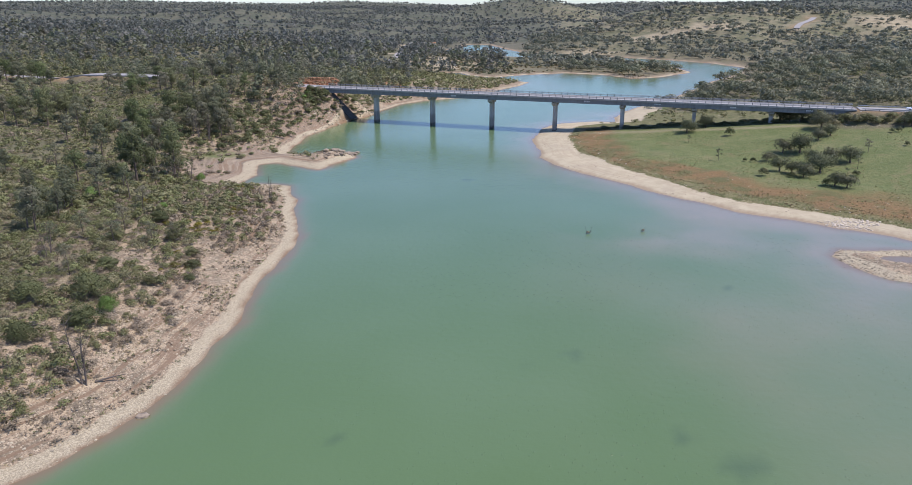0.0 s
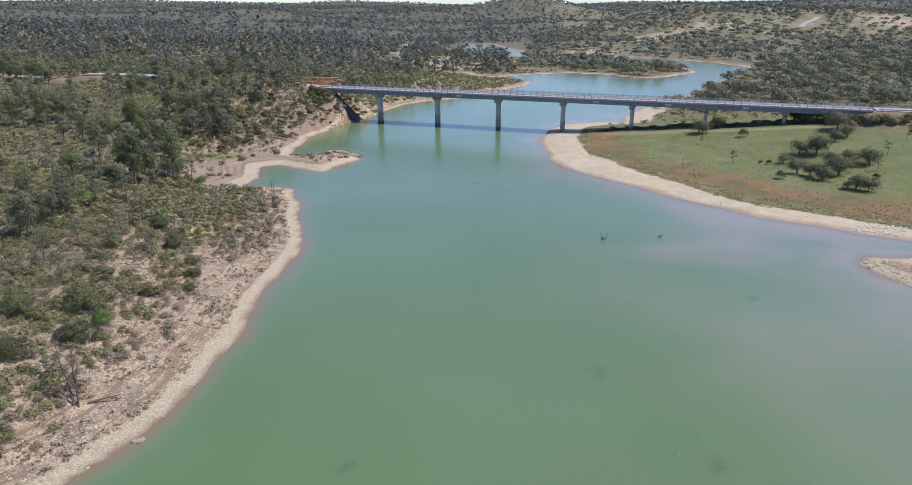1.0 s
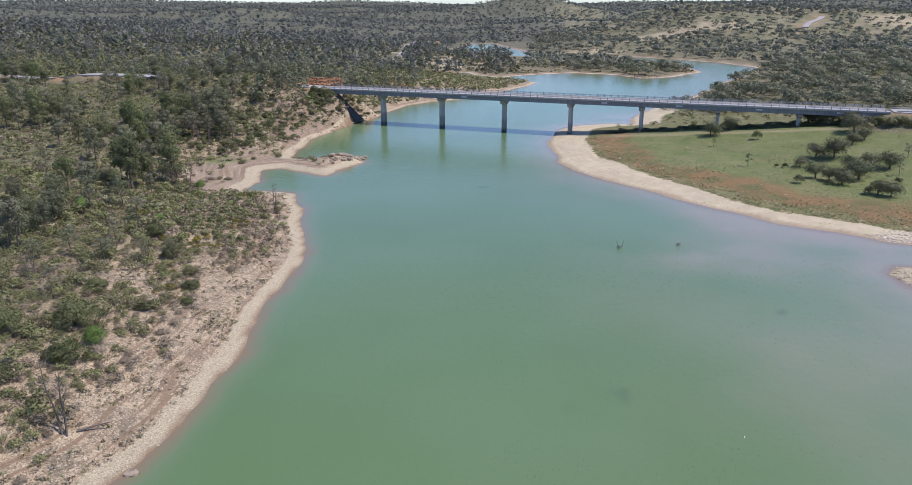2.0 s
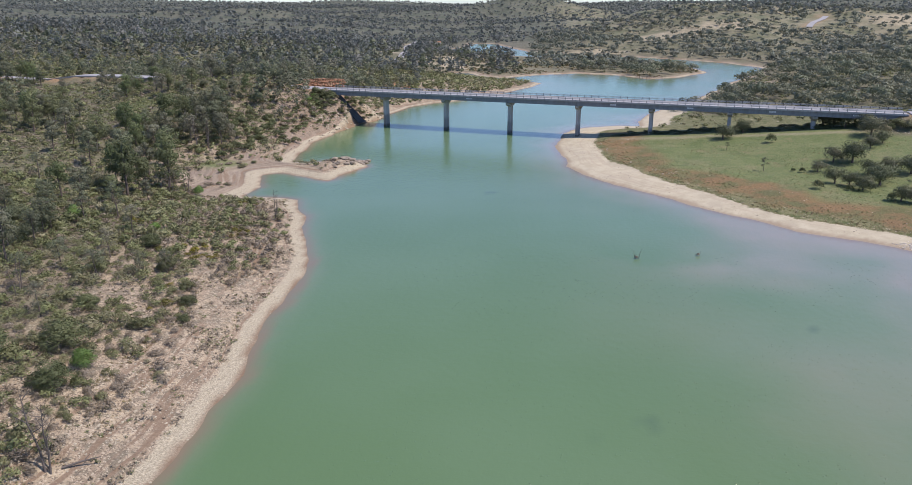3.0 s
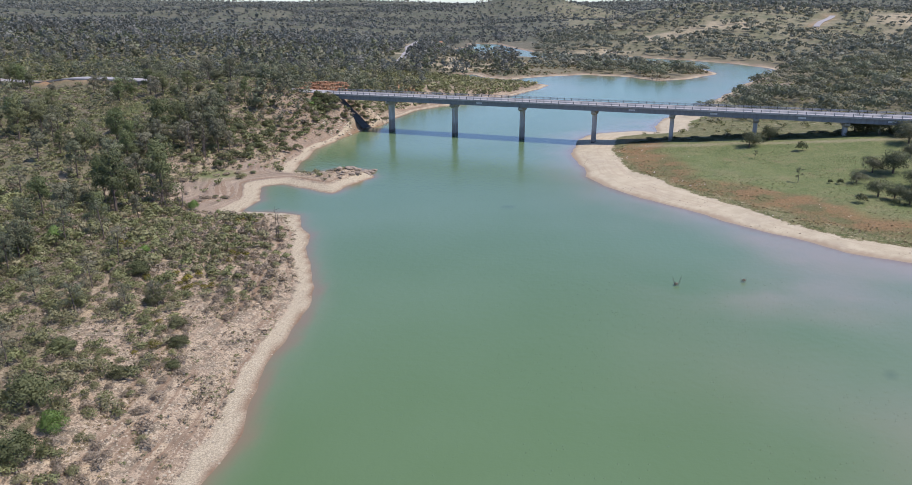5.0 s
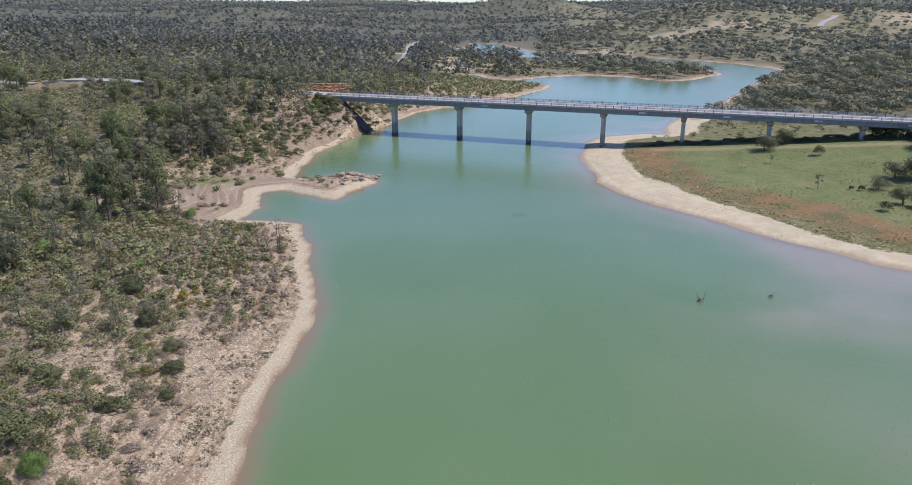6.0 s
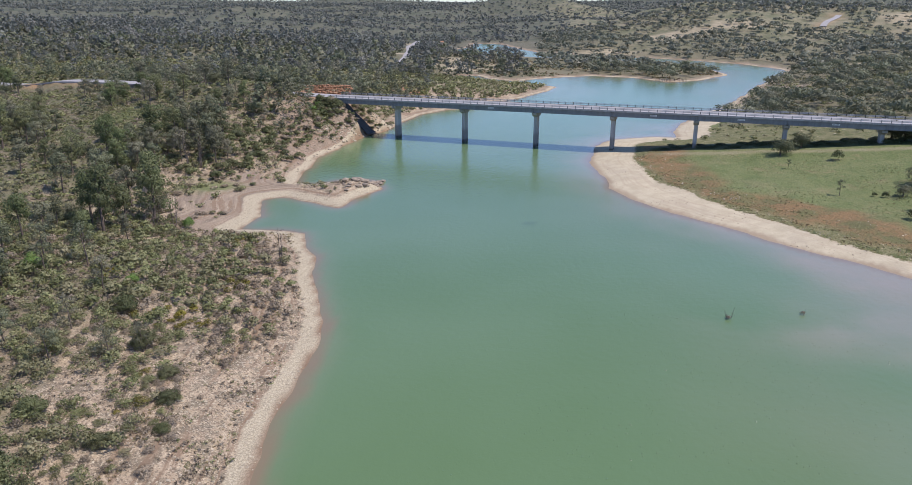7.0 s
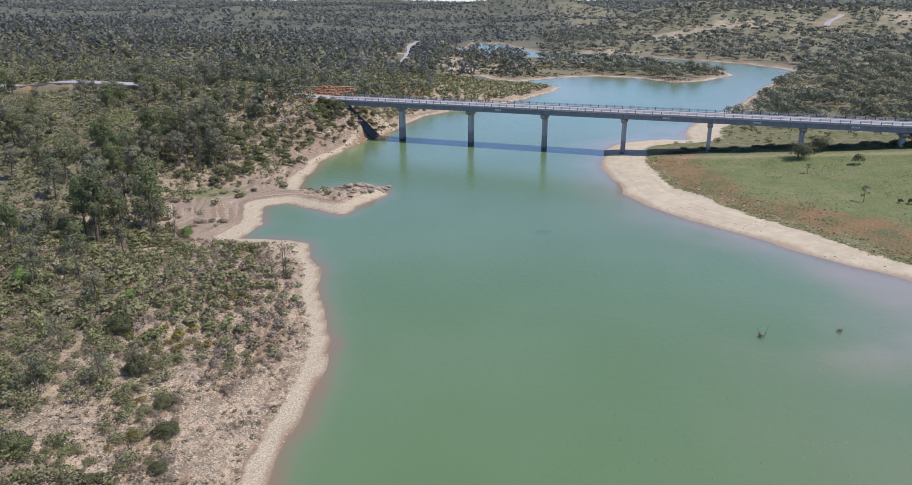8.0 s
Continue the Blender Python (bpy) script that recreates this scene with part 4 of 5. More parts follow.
def shrub_cloud(seed, width, height, count, leaf):
    rng = np.random.RandomState(seed)
    clumps = [(rng.normal() * width * 0.24, rng.normal() * width * 0.24, height * (0.3 + 0.25 * rng.rand()), width * (0.2 + 0.12 * rng.rand())) for _ in range(6)]
    v, f, facing = leaf_cloud(rng, clumps, count, leaf, 0.4, 0.6)
    v[:, 2] = np.maximum(v[:, 2], -0.05)
    return v, f, facing


def spread(rng, x0, x1, y0, y1, step, keep):
    """Scattered places on a jittered grid where keep(x, y) is above a random number."""
    gx, gy = np.meshgrid(np.arange(x0, x1, step), np.arange(y0, y1, step))
    x = (gx + (rng.rand(*gx.shape) - 0.5) * step * 0.95).ravel()
    y = (gy + (rng.rand(*gy.shape) - 0.5) * step * 0.95).ravel()
    ok = rng.rand(len(x)) < keep(x, y)
    return x[ok], y[ok]


def sown(name, rng, templates, x, y, low, high, material, label, category):
    """Many plants that nobody could count, joined into one object."""
    z = ground_z(x, y)
    which = rng.randint(len(templates), size=len(x))
    verts, faces, tints, facings, shift = [], [], [], [], 0
    for k, (tv, tf, *facing) in enumerate(templates):
        at = np.where(which == k)[0]
        if not len(at):
            continue
        a, s = rng.rand(len(at)) * 6.283, low + (high - low) * rng.rand(len(at)) ** 1.3
        tall = s * (0.6 + 0.4 * rng.rand(len(at)))
        c, n = np.cos(a) * s, np.sin(a) * s
        vx = tv[None, :, 0] * c[:, None] - tv[None, :, 1] * n[:, None] + x[at][:, None]
        vy = tv[None, :, 0] * n[:, None] + tv[None, :, 1] * c[:, None] + y[at][:, None]
        vz = tv[None, :, 2] * tall[:, None] + z[at][:, None]
        verts.append(np.stack((vx, vy, vz), -1).reshape(-1, 3))
        faces.append((tf[None] + (np.arange(len(at)) * len(tv))[:, None, None]).reshape(-1, tf.shape[1]) + shift)
        tints.append(np.repeat(rng.rand(len(at)), len(tv)))
        if facing:
            t, c, n = facing[0], np.cos(a)[:, None], np.sin(a)[:, None]
            up = np.broadcast_to(t[None, :, 2], (len(at), len(t)))
            facings.append(np.stack((t[None, :, 0] * c - t[None, :, 1] * n, t[None, :, 0] * n + t[None, :, 1] * c, up), -1).reshape(-1, 3))
        shift += len(at) * len(tv)
    ob = new(name, mesh_of(name, np.concatenate(verts), np.concatenate(faces), material, normals=np.concatenate(facings) if facings else None))
    set_field(ob.data, "tint", np.concatenate(tints))
    return tagged(ob, label, category, kind="stuff")


def view_side(x, y):
    """The part of the country that lies ahead of the flight."""
    return np.abs(x - 10) < 0.69 * (y - 70) + 14


def open_ground(x, y):
    return (sample(FIELD, x, y) < 0.5 + 0.6 * (value_noise(x, y, 11) > 0.52)) & (sample(ROADSIDE, x, y) > 5.2) & view_side(x, y) & (np.hypot((x + 45) / 16, (y - 397) / 8) > 1) & (line_distance(x, y, FAR_ROAD)[0] > 15) & (line_distance(x, y, [(-36, 640), (-40, 850), (-41, 1060)])[0] > 7) & ~((x > -168) & (x < -118) & (y > 406) & (y < 418))


rng = np.random.RandomState(11)
TREES = {kind: [tree_meshes(kind, 100 * i + s) for s in range(5)] for i, kind in enumerate(("oak", "gum", "sparse", "tall"))}
TREE_WORDS = {"oak": ("oak_tree", "rounded dark green holm oak with a short trunk"), "gum": ("eucalyptus_tree", "tall thin-stemmed eucalyptus with grey-green foliage"),
              "sparse": ("young_tree", "thin half-bare young tree with sparse leaves"), "tall": ("eucalyptus_tree", "tall dense dark green eucalyptus with an uneven crown")}


def plant_tree(kind, x, y, scale, turn, group, label=""):
    trunk, crown = TREES[kind][int(abs(x * 7 + y * 3)) % 5]
    name, words = TREE_WORDS[kind]
    ob = thing(name, label or words, "tree", group, (x, y, float(ground_z(x, y)) - 0.05), turn)
    wide = scale * (1.12 if kind == "oak" else 1.0)
    ob.scale = (wide, wide, scale)
    for part_name, data in (("trunk", trunk), ("crown", crown)):
        new(part_name, data).parent = ob
    return ob


def cloud_tree(seed, kind, count, leaf):
    r = np.random.RandomState(seed)
    if kind == "gum":
        clumps = [(r.normal() * 1.3, r.normal() * 1.3, 3.2 + 6.5 * r.rand(), 1.0 + 0.8 * r.rand()) for _ in range(8)]
    else:
        clumps = [(r.normal() * 1.2, r.normal() * 1.2, 1.9 + 1.5 * r.rand(), 1.0 + 0.6 * r.rand()) for _ in range(7)]
    return leaf_cloud(r, clumps, count, leaf, 0.6, 0.3)


# woods farther off
GUM_MID, OAK_MID = [cloud_tree(s, "gum", 150, 0.42) for s in range(5)], [cloud_tree(20 + s, "oak", 240, 0.29) for s in range(5)]
GUM_FAR, OAK_FAR = [cloud_tree(40 + s, "gum", 40, 0.9) for s in range(4)], [cloud_tree(60 + s, "oak", 40, 0.75) for s in range(4)]
CLUMP_FAR = [cloud_tree(80 + s, "oak", 10, 1.4) for s in range(4)]


def wooded(x, y, shore=14):
    return (sample(SHORE, x, y) > shore + fbm(x, y, 30, 3) * 5) & ~((x > -172) & (x < -62) & (y > 366) & (y < 414)) & open_ground(x, y) & (sample(MEADOW, x, y) < 0.3)


left_side = lambda x, y: x < 40 + (y - 460) * 0.12
x, y = spread(rng, -420, 60, 345, 560, 5.0, lambda x, y: np.where(wooded(x, y, 12) & left_side(x, y) & ~((x > -8) & (y > 440)), 0.42 + 1.0 * fbm(x, y, 38, 3), 0))
# the farther the tree, the likelier it takes the haze-coloured leaf
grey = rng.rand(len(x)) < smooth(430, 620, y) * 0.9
sown("eucalyptus_wood", rng, GUM_MID, x[~grey], y[~grey], 0.4, 1.15, GUM_LEAF, "dense grey-green eucalyptus wood on the far bank", "woodland")
sown("eucalyptus_wood", rng, GUM_MID, x[grey], y[grey], 0.4, 1.15, FAR_LEAF, "dense eucalyptus wood on the far bank, distance haze put into its leaf colour", "woodland")
x, y = spread(rng, -800, 60, 560, 1050, 6.2, lambda x, y: np.where(wooded(x, y) & left_side(x, y), 0.78 + 0.6 * fbm(x, y, 70, 4), 0))
# share of haze-coloured trees grows with distance here too
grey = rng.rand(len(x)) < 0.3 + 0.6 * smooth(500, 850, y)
sown("eucalyptus_wood", rng, GUM_FAR, x[~grey], y[~grey], 0.5, 1.3, GUM_LEAF, "green eucalyptus wood covering low hills", "woodland")
sown("eucalyptus_wood", rng, GUM_FAR, x[grey], y[grey], 0.5, 1.3, FAR_LEAF, "dark eucalyptus wood covering low hills, distance haze put into its leaf colour", "woodland")
x, y = spread(rng, 100, 480, 330, 660, 7.4, lambda x, y: np.where(wooded(x, y, 7) & ~left_side(x, y) & ((x - PIER_1.x) * ACROSS.x + (y - PIER_1.y) * ACROSS.y > np.where(x < 200, 58 - smooth(150, 200, x) * 35 + fbm(x, y, 15, 2) * 8, 16)), 0.66 + 0.4 * fbm(x, y, 30, 3), 0))
sown("oak_wood", rng, OAK_MID, x, y, 0.7, 2.1, WOOD_LEAF, "dense holm oak wood on the slopes", "woodland")
x, y = spread(rng, 0, 950, 640, 1150, 8.0, lambda x, y: np.where(wooded(x, y, 10) & ~left_side(x, y) & ~((y < 720) & (x > 160) & (x < 200)), 0.7 + 0.45 * fbm(x, y, 60, 4), 0))
# these oaks carry the haze in their leaf colour
sown("oak_wood", rng, OAK_FAR, x, y, 0.6, 1.9, HILL_LEAF, "scattered holm oaks over rolling hills", "woodland")
x, y = spread(rng, -1900, 1900, 1050, 2300, 12.5, lambda x, y: np.where(open_ground(x, y), np.where(x > 100, 0.66, 0.88) + 0.45 * fbm(x, y, 150, 3), 0))
# both distant woods use the haze-coloured leaf
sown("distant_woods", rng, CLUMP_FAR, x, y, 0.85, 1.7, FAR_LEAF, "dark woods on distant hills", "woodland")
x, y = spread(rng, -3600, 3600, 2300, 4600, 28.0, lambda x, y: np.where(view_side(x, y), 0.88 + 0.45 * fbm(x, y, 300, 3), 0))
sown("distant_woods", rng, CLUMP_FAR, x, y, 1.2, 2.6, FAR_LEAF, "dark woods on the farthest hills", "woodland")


# ---- near wooded bank ----
# stands of trees: x, y, radius, share
STANDS = [(-63, 268, 6, 0.9), (-58, 380, 9, 0.5), (-72, 384, 9, 0.7), (-88, 390, 9, 0.9), (-103, 396, 8, 0.9), (-172, 405, 12, 0.8), (-78, 285, 15, 0.4), (-70, 262, 9, 0.8), (-98, 312, 15, 0.28), (-74, 306, 10, 0.8), (-130, 330, 20, 0.4), (-150, 370, 20, 0.3), (-60, 204, 7, 0.55), (-90, 246, 9, 0.8),
          (-72, 355, 18, 0.3), (-105, 390, 22, 0.4), (-62, 216, 8, 0.5), (-125, 275, 18, 0.16), (-150, 310, 20, 0.25), (-62, 395, 14, 0.5), (-90, 372, 16, 0.4)]


def stand(x, y):
    f = 0.05 + np.zeros(np.shape(x))
    for sx, sy, radius, share_of in STANDS:
        f = np.maximum(f, share_of * smooth(1.15, 0.7, np.hypot(x - sx, y - sy) / radius))
    return f


def cover(x, y):
    """How thickly scrub grows on the bank."""
    d = sample(SHORE, x, y) - sample(BEACH_WIDTH, x, y) - 3.0 * smooth(215, 190, y)
    patchy = smooth(-0.6, 0.0, fbm(x, y, 9, 4) + 0.03 * (d - 10))
    steep = np.exp(-((y - 358) ** 2) / 1600)
    return np.maximum(smooth(0.2, 7, d + fbm(x, y, 12, 3) * 3), steep * smooth(1, 5, d)) * (0.22 + 0.4 * smooth(203, 224, y) + (0.78 - 0.4 * smooth(203, 224, y)) * patchy) * (x < 20) * (1 - 0.95 * sample(GULLY, x, y)) * (1 - 0.3 * sample(BLUFF, x, y))


tx, ty = spread(rng, -175, -40, 185, 405, 4.3, lambda x, y: np.where((sample(SHORE, x, y) > 12) & open_ground(x, y) & (x < -45) & (sample(GULLY, x, y) < 0.3) & (sample(BLUFF, x, y) < 0.5), stand(x, y) * 0.5, 0))
order = np.argsort(ty)[:230]
for x, y in zip(tx[order], ty[order]):
    near_oak = y < 235
    pick = rng.rand()
    kind = "sparse" if pick < 0.14 else ("oak" if pick < (0.7 if near_oak else 0.36) else "gum")
    plant_tree(kind, x, y, (0.62 + 0.5 * rng.rand()) * (0.85 if kind == "gum" else 0.95), rng.rand() * 6.28, "trees on the wooded bank")

# thin and bare trees that stand clear of the scrub
for x, y, s in ((-54.3, 229.5, 1.05), (-62.4, 231.7, 0.9), (-47, 219, 0.8), (-34.4, 202, 0.55), (-58, 224, 0.9), (-45, 206, 0.7), (-50, 190, 0.8), (-43, 182, 0.7)):
    plant_tree("sparse", x, y, s, x * 2.1, "thin trees among the scrub")
# tall eucalyptus along the gully and below the road: x, y, height
TALL = [(-57.5, 263.5, 13.5), (-62.7, 252.4, 13.0), (-66.5, 256, 11.5), (-60.5, 257, 9), (-87, 289.6, 10.5), (-85.7, 305.4, 10.5), (-81, 303, 8.5), (-77, 313.7, 12.5), (-72.3, 317.9, 11),
        (-61.7, 243.2, 6.5), (-112.6, 368, 9.5), (-108, 370, 8.5), (-104, 375, 10), (-99, 374, 9), (-89, 371.5, 8.5), (-95.3, 293.4, 7), (-117, 312.6, 12), (-113.4, 318, 10.5), (-121, 318, 11),
        (-125, 309, 10), (-72.5, 243.3, 8.5), (-70, 291, 7), (-74.6, 290, 6.5), (-125.5, 346.6, 8.5), (-71.7, 354.8, 8), (-65.5, 360.5, 8), (-71.7, 337, 8.5), (-66.4, 284, 9), (-79, 296, 8), (-92, 320, 8)]
GREY = [(-66 + 2.3 * (i % 5) - 3.1 * (i // 5), 309 + 7.3 * (i // 5) + 2.7 * ((i * 7) % 3), 6.0 + 1.1 * ((i * 5) % 4)) for i in range(20)]
for x, y, h in GREY:
    plant_tree("gum", x, y, h / 10.5, x * 2.9, "eucalyptus behind the cove", "slender grey-green eucalyptus at the foot of the bluff")
TALL += [(-163 - 4.2 * i, 401 + 2.6 * ((i * 5) % 4), 6.5 + 0.9 * ((i * 3) % 4)) for i in range(12)]
for x, y, h in TALL:
    plant_tree("tall", x, y, h / 12.0, x * 1.7, "tall eucalyptus in the gully")
for x, y, h in ((-65.3, 238, 8), (-68.6, 231.4, 7), (-61.4, 216.3, 6.5), (-55.6, 246.6, 5.5)):
    plant_tree("gum", x, y, h / 10.5, x * 1.7, "tall eucalyptus in the gully", "young eucalyptus with pale yellow-green foliage")
for x, y, h in ((-42.5, 196.3, 5.5), (-37, 199, 4.2), (-49.3, 199.3, 5.2)):
    plant_tree("sparse", x, y, h / 6.3, x * 1.7, "thin trees among the scrub")


def dead_tree(x, y, height, stems, seed, label, lean=0.12):
    r = np.random.RandomState(seed)
    ob = thing("dead_tree", label, "dead tree", "dead trees", (x, y, float(ground_z(x, y)) - 0.1), r.rand() * 6.28)
    for i in range(stems):
        h = height * (1 - 0.14 * i)
        a = 2.2 * i + r.rand()
        tip = Vector((math.cos(a) * lean * h, math.sin(a) * lean * h, h))
        root = Vector((math.cos(a) * 0.25, math.sin(a) * 0.25, -0.2))
        pieces = [tube([root, root.lerp(tip, 0.3) + Vector((0.12, -0.1, 0)) * h * 0.3, root.lerp(tip, 0.65) + Vector((-0.08, 0.1, 0)) * h * 0.3, tip], [0.014 * h, 0.011 * h, 0.007 * h, 0.002 * h], 6)]
        for k in range(9):
            start = root.lerp(tip, 0.3 + 0.075 * k) + Vector((0.02, 0.0, 0)) * h * math.sin(2 + k)
            w = Vector((r.normal(), r.normal(), 0.9 + 0.4 * r.rand())) * h * (0.13 - 0.008 * k)
            bend = start + w * 0.5 + Vector((r.normal(), r.normal(), 0)) * h * 0.012
            pieces.append(tube([start, bend, start + w], [0.006 * h, 0.004 * h, 0.0012 * h], 4))
            for j in range(2):
                twig = Vector((r.normal(), r.normal(), 0.8)) * h * 0.045
                pieces.append(tube([bend.lerp(start + w, 0.3 * j), bend.lerp(start + w, 0.3 * j) + twig], [0.0028 * h, 0.001 * h], 3))
        stem = new("stem", mesh_of("stem", *joined(pieces), DEAD_WOOD, True))
        stem.parent = ob
    return ob


dead_tree(-27, 153.4, 9.0, 3, 1, "bare dead tree with three charred leaning stems on the bank")
dead_tree(-26.3, 240.5, 7.0, 2, 2, "bare dead tree with two thin upright stems near the shore", 0.05)
dead_tree(-55.8, 260.2, 6.5, 3, 3, "bare reddish sapling beside the cove", 0.2)
dead_tree(-53.0, 261.6, 7.0, 2, 4, "bare reddish sapling beside the cove", 0.15)
dead_tree(-64.9, 303.8, 9.5, 3, 5, "tall bare dark trunk at the edge of the wood", 0.05)
dead_tree(-61.8, 305.0, 9.0, 3, 6, "tall bare dark trunk at the edge of the wood", 0.06)
dead_tree(-49.5, 188.0, 6.0, 2, 7, "bare grey tree among the scrub", 0.15)
dead_tree(44.7, 219.8, 2.1, 7, 8, "drowned shrub standing out of the water", 0.4).location.z = -0.3
dead_tree(56.5, 221.3, 1.1, 7, 9, "drowned shrub standing out of the water", 0.7).location.z = -0.2
v, f = joined([tube([(0, 0, 0.12), (1.6, 0.2, 0.2), (3.4, 0.1, 0.3)], [0.13, 0.1, 0.04], 7), tube([(1.9, 0.2, 0.2), (2.5, 0.7, 0.55)], [0.05, 0.02], 5)])
log = new("fallen_log", mesh_of("fallen_log", v, f, DEAD_WOOD, True))
log.matrix_basis = Matrix.Translation((-26.2, 154.2, float(ground_z(-26.2, 154.2)))) @ Matrix.Rotation(0.45, 4, "Z")
tagged(log, "grey fallen dead log lying on the bank", "log")

# scrub: each large bush, then the nearest low shrubs, then what nobody could count



def bush_cloud(seed, count, leaf):
    """A broad bush one metre across and high: many overlapping mounds down to the ground."""
    r = np.random.RandomState(seed)
    clumps = []
    for i in range(16):
        a, out = 2.4 * i + r.rand(), 0.36 * math.sqrt((i + 0.3) / 16)
        clumps.append((math.cos(a) * out, math.sin(a) * out, 0.2 + 0.5 * (1 - (out / 0.42) ** 2) * (0.6 + 0.5 * r.rand()), 0.15 + 0.1 * r.rand()))
    v, f, facing = leaf_cloud(r, clumps, count, leaf, 0.55, 0.5)
    v[:, 2] = np.maximum(v[:, 2], -0.02)
    return v, f, facing


BIG_BUSH = [bush_cloud(30 + s, 5600, 0.017) for s in range(4)]
MID_BUSH = [bush_cloud(50 + s, 480, 0.05) for s in range(4)]
SHRUBS = [bush_cloud(s, 700, 0.033) for s in range(6)]
BUSH_WORDS = {"green": (SHRUB_LEAF, "low grey-green rockrose shrub on stony soil"), "dry": (DRY_LEAF, "dry grey leafless shrub on stony soil"),
              "yellow": (YELLOW_LEAF, "low shrub with yellow flowers"), "bright": (BRIGHT_LEAF, "dense bright green bush on the bank"), "oak": (BUSH_LEAF, "broad dark green oak bush on the bank")}
BUSH_DATA = {}


def plant_bush(kind, templates, x, y, size, tall, group, label=""):
    material, words = BUSH_WORDS[kind]
    k = int(abs(x * 5 + y * 11)) % len(templates)
    key = (kind, len(templates[0][0]), k)
    if key not in BUSH_DATA:
        v, f, facing = templates[k]
        BUSH_DATA[key] = mesh_of("shrub", v, f, material, normals=facing)
    ob = new("shrub" if templates is SHRUBS else "bush", BUSH_DATA[key])
    ob.matrix_basis = Matrix.Translation((x, y, float(ground_z(x, y)) - 0.04)) @ Matrix.Rotation(x * 3.7, 4, "Z") @ Matrix.Diagonal((size, size, tall, 1))
    return tagged(ob, label or words, "bush", group)


BIG = [("oak", -36.2, 174.5, 6.0, 4.9), ("oak", -33.0, 166.0, 5.0, 4.0), ("bright", -32.2, 171.2, 3.0, 3.4), ("oak", -43, 171, 5, 4), ("oak", -34.4, 203, 3.6, 3.4), ("oak", -29.5, 197, 2.6, 2.0),
       ("oak", -39, 186, 3.6, 2.6), ("bright", -50.3, 262, 2.6, 3.0), ("oak", -41, 212, 4.5, 3.0), ("oak", -27.5, 192, 2.8, 2.0), ("oak", -47, 165, 5, 4), ("bright", -45, 224, 2.4, 1.6), ("oak", -38, 160, 4, 3.2),
       ("oak", -26.2, 186.5, 2.0, 1.6), ("oak", -31, 183, 2.6, 1.9), ("bright", -61, 226, 3, 3), ("oak", -44, 200, 3.2, 2.6)]
for kind, x, y, size, tall in BIG:
    plant_bush(kind, BIG_BUSH, x, y, size, tall, "large bushes on the bank")

sx, sy = spread(rng, -175, -8, 128, 265, 1.55, lambda x, y: np.where(open_ground(x, y), np.minimum(cover(x, y) * 1.3, 0.97), 0))
yellow = np.zeros(len(sx))
for px, py, rr in ((-35, 212, 4.5), (-34.5, 249, 4), (-31.5, 211, 2.5), (-49, 228, 2.5), (-33, 196, 2.5), (-30, 226, 3), (-30, 190, 2)):
    yellow = np.maximum(yellow, smooth(1.2, 0.5, np.hypot(sx - px, sy - py) / rr))
inland = sample(SHORE, sx, sy)
draw = rng.rand(len(sx))
kinds = np.where(draw < yellow * 0.55, 2, np.where(rng.rand(len(sx)) < 0.16 + 0.62 * smooth(16, 8, inland), 1, 0))
lone = (sx > -36) & (sy < 205) & (rng.rand(len(sx)) < 0.4)
picked = np.where(lone)[0][:260]
lone[:] = False
lone[picked] = True
for i in picked:
    plant_bush(("green", "dry", "yellow")[kinds[i]], SHRUBS, float(sx[i]), float(sy[i]), 0.9 + 1.5 * rng.rand(), 0.7 + 1.0 * rng.rand(), "shrubs on the near bank")
LOW = [bush_cloud(60 + s, 270, 0.05) for s in range(6)]
THIN_LOW = [bush_cloud(70 + s, 110, 0.085) for s in range(6)]
for k, material, words in ((0, SHRUB_LEAF, "thick grey-green rockrose scrub on the bank"), (1, DRY_LEAF, "dry grey scrub and dead twigs"), (2, YELLOW_LEAF, "patches of yellow-flowering scrub")):
    at = (kinds == k) & ~lone & (sy < 212)
    sown("scrub", rng, LOW, sx[at], sy[at], 0.8, 2.9 if k == 0 else 2.0, material, words, "scrub")
    at = (kinds == k) & ~lone & (sy >= 212)
    sown("scrub", rng, THIN_LOW, sx[at], sy[at], 0.8, 2.9 if k == 0 else 2.0, material, words, "scrub")
x, y = spread(rng, -230, 20, 265, 420, 2.0, lambda x, y: np.where(open_ground(x, y) & (sample(SHORE, x, y) > 4), np.minimum(cover(x, y) * 1.15 + 0.35 * smooth(9, 16, sample(SHORE, x, y)) * (1 - sample(GULLY, x, y)) * (1 - 0.5 * sample(BLUFF, x, y)), 1), 0))
MID_SCRUB = [shrub_cloud(80 + s, 1.8, 1.5, 50, 0.21) for s in range(5)]
bx, by = spread(rng, -66, -22, 315, 386, 1.35, lambda x, y: np.where((sample(SHORE, x, y) > 2.5) & (sample(ROADSIDE, x, y) > 5), 0.5 * smooth(0.0, 0.4, fbm(x, y, 8, 3)), 0))
x, y = np.concatenate((x, bx)), np.concatenate((y, by))
dry = rng.rand(len(x)) < 0.24
sown("scrub", rng, MID_SCRUB, x[~dry], y[~dry], 0.5, 1.5, SHRUB_LEAF, "green scrub on the slopes beside the bridge", "scrub")
sown("scrub", rng, MID_SCRUB, x[dry], y[dry], 0.4, 1.2, DRY_LEAF, "dry grey scrub on the slopes beside the bridge", "scrub")
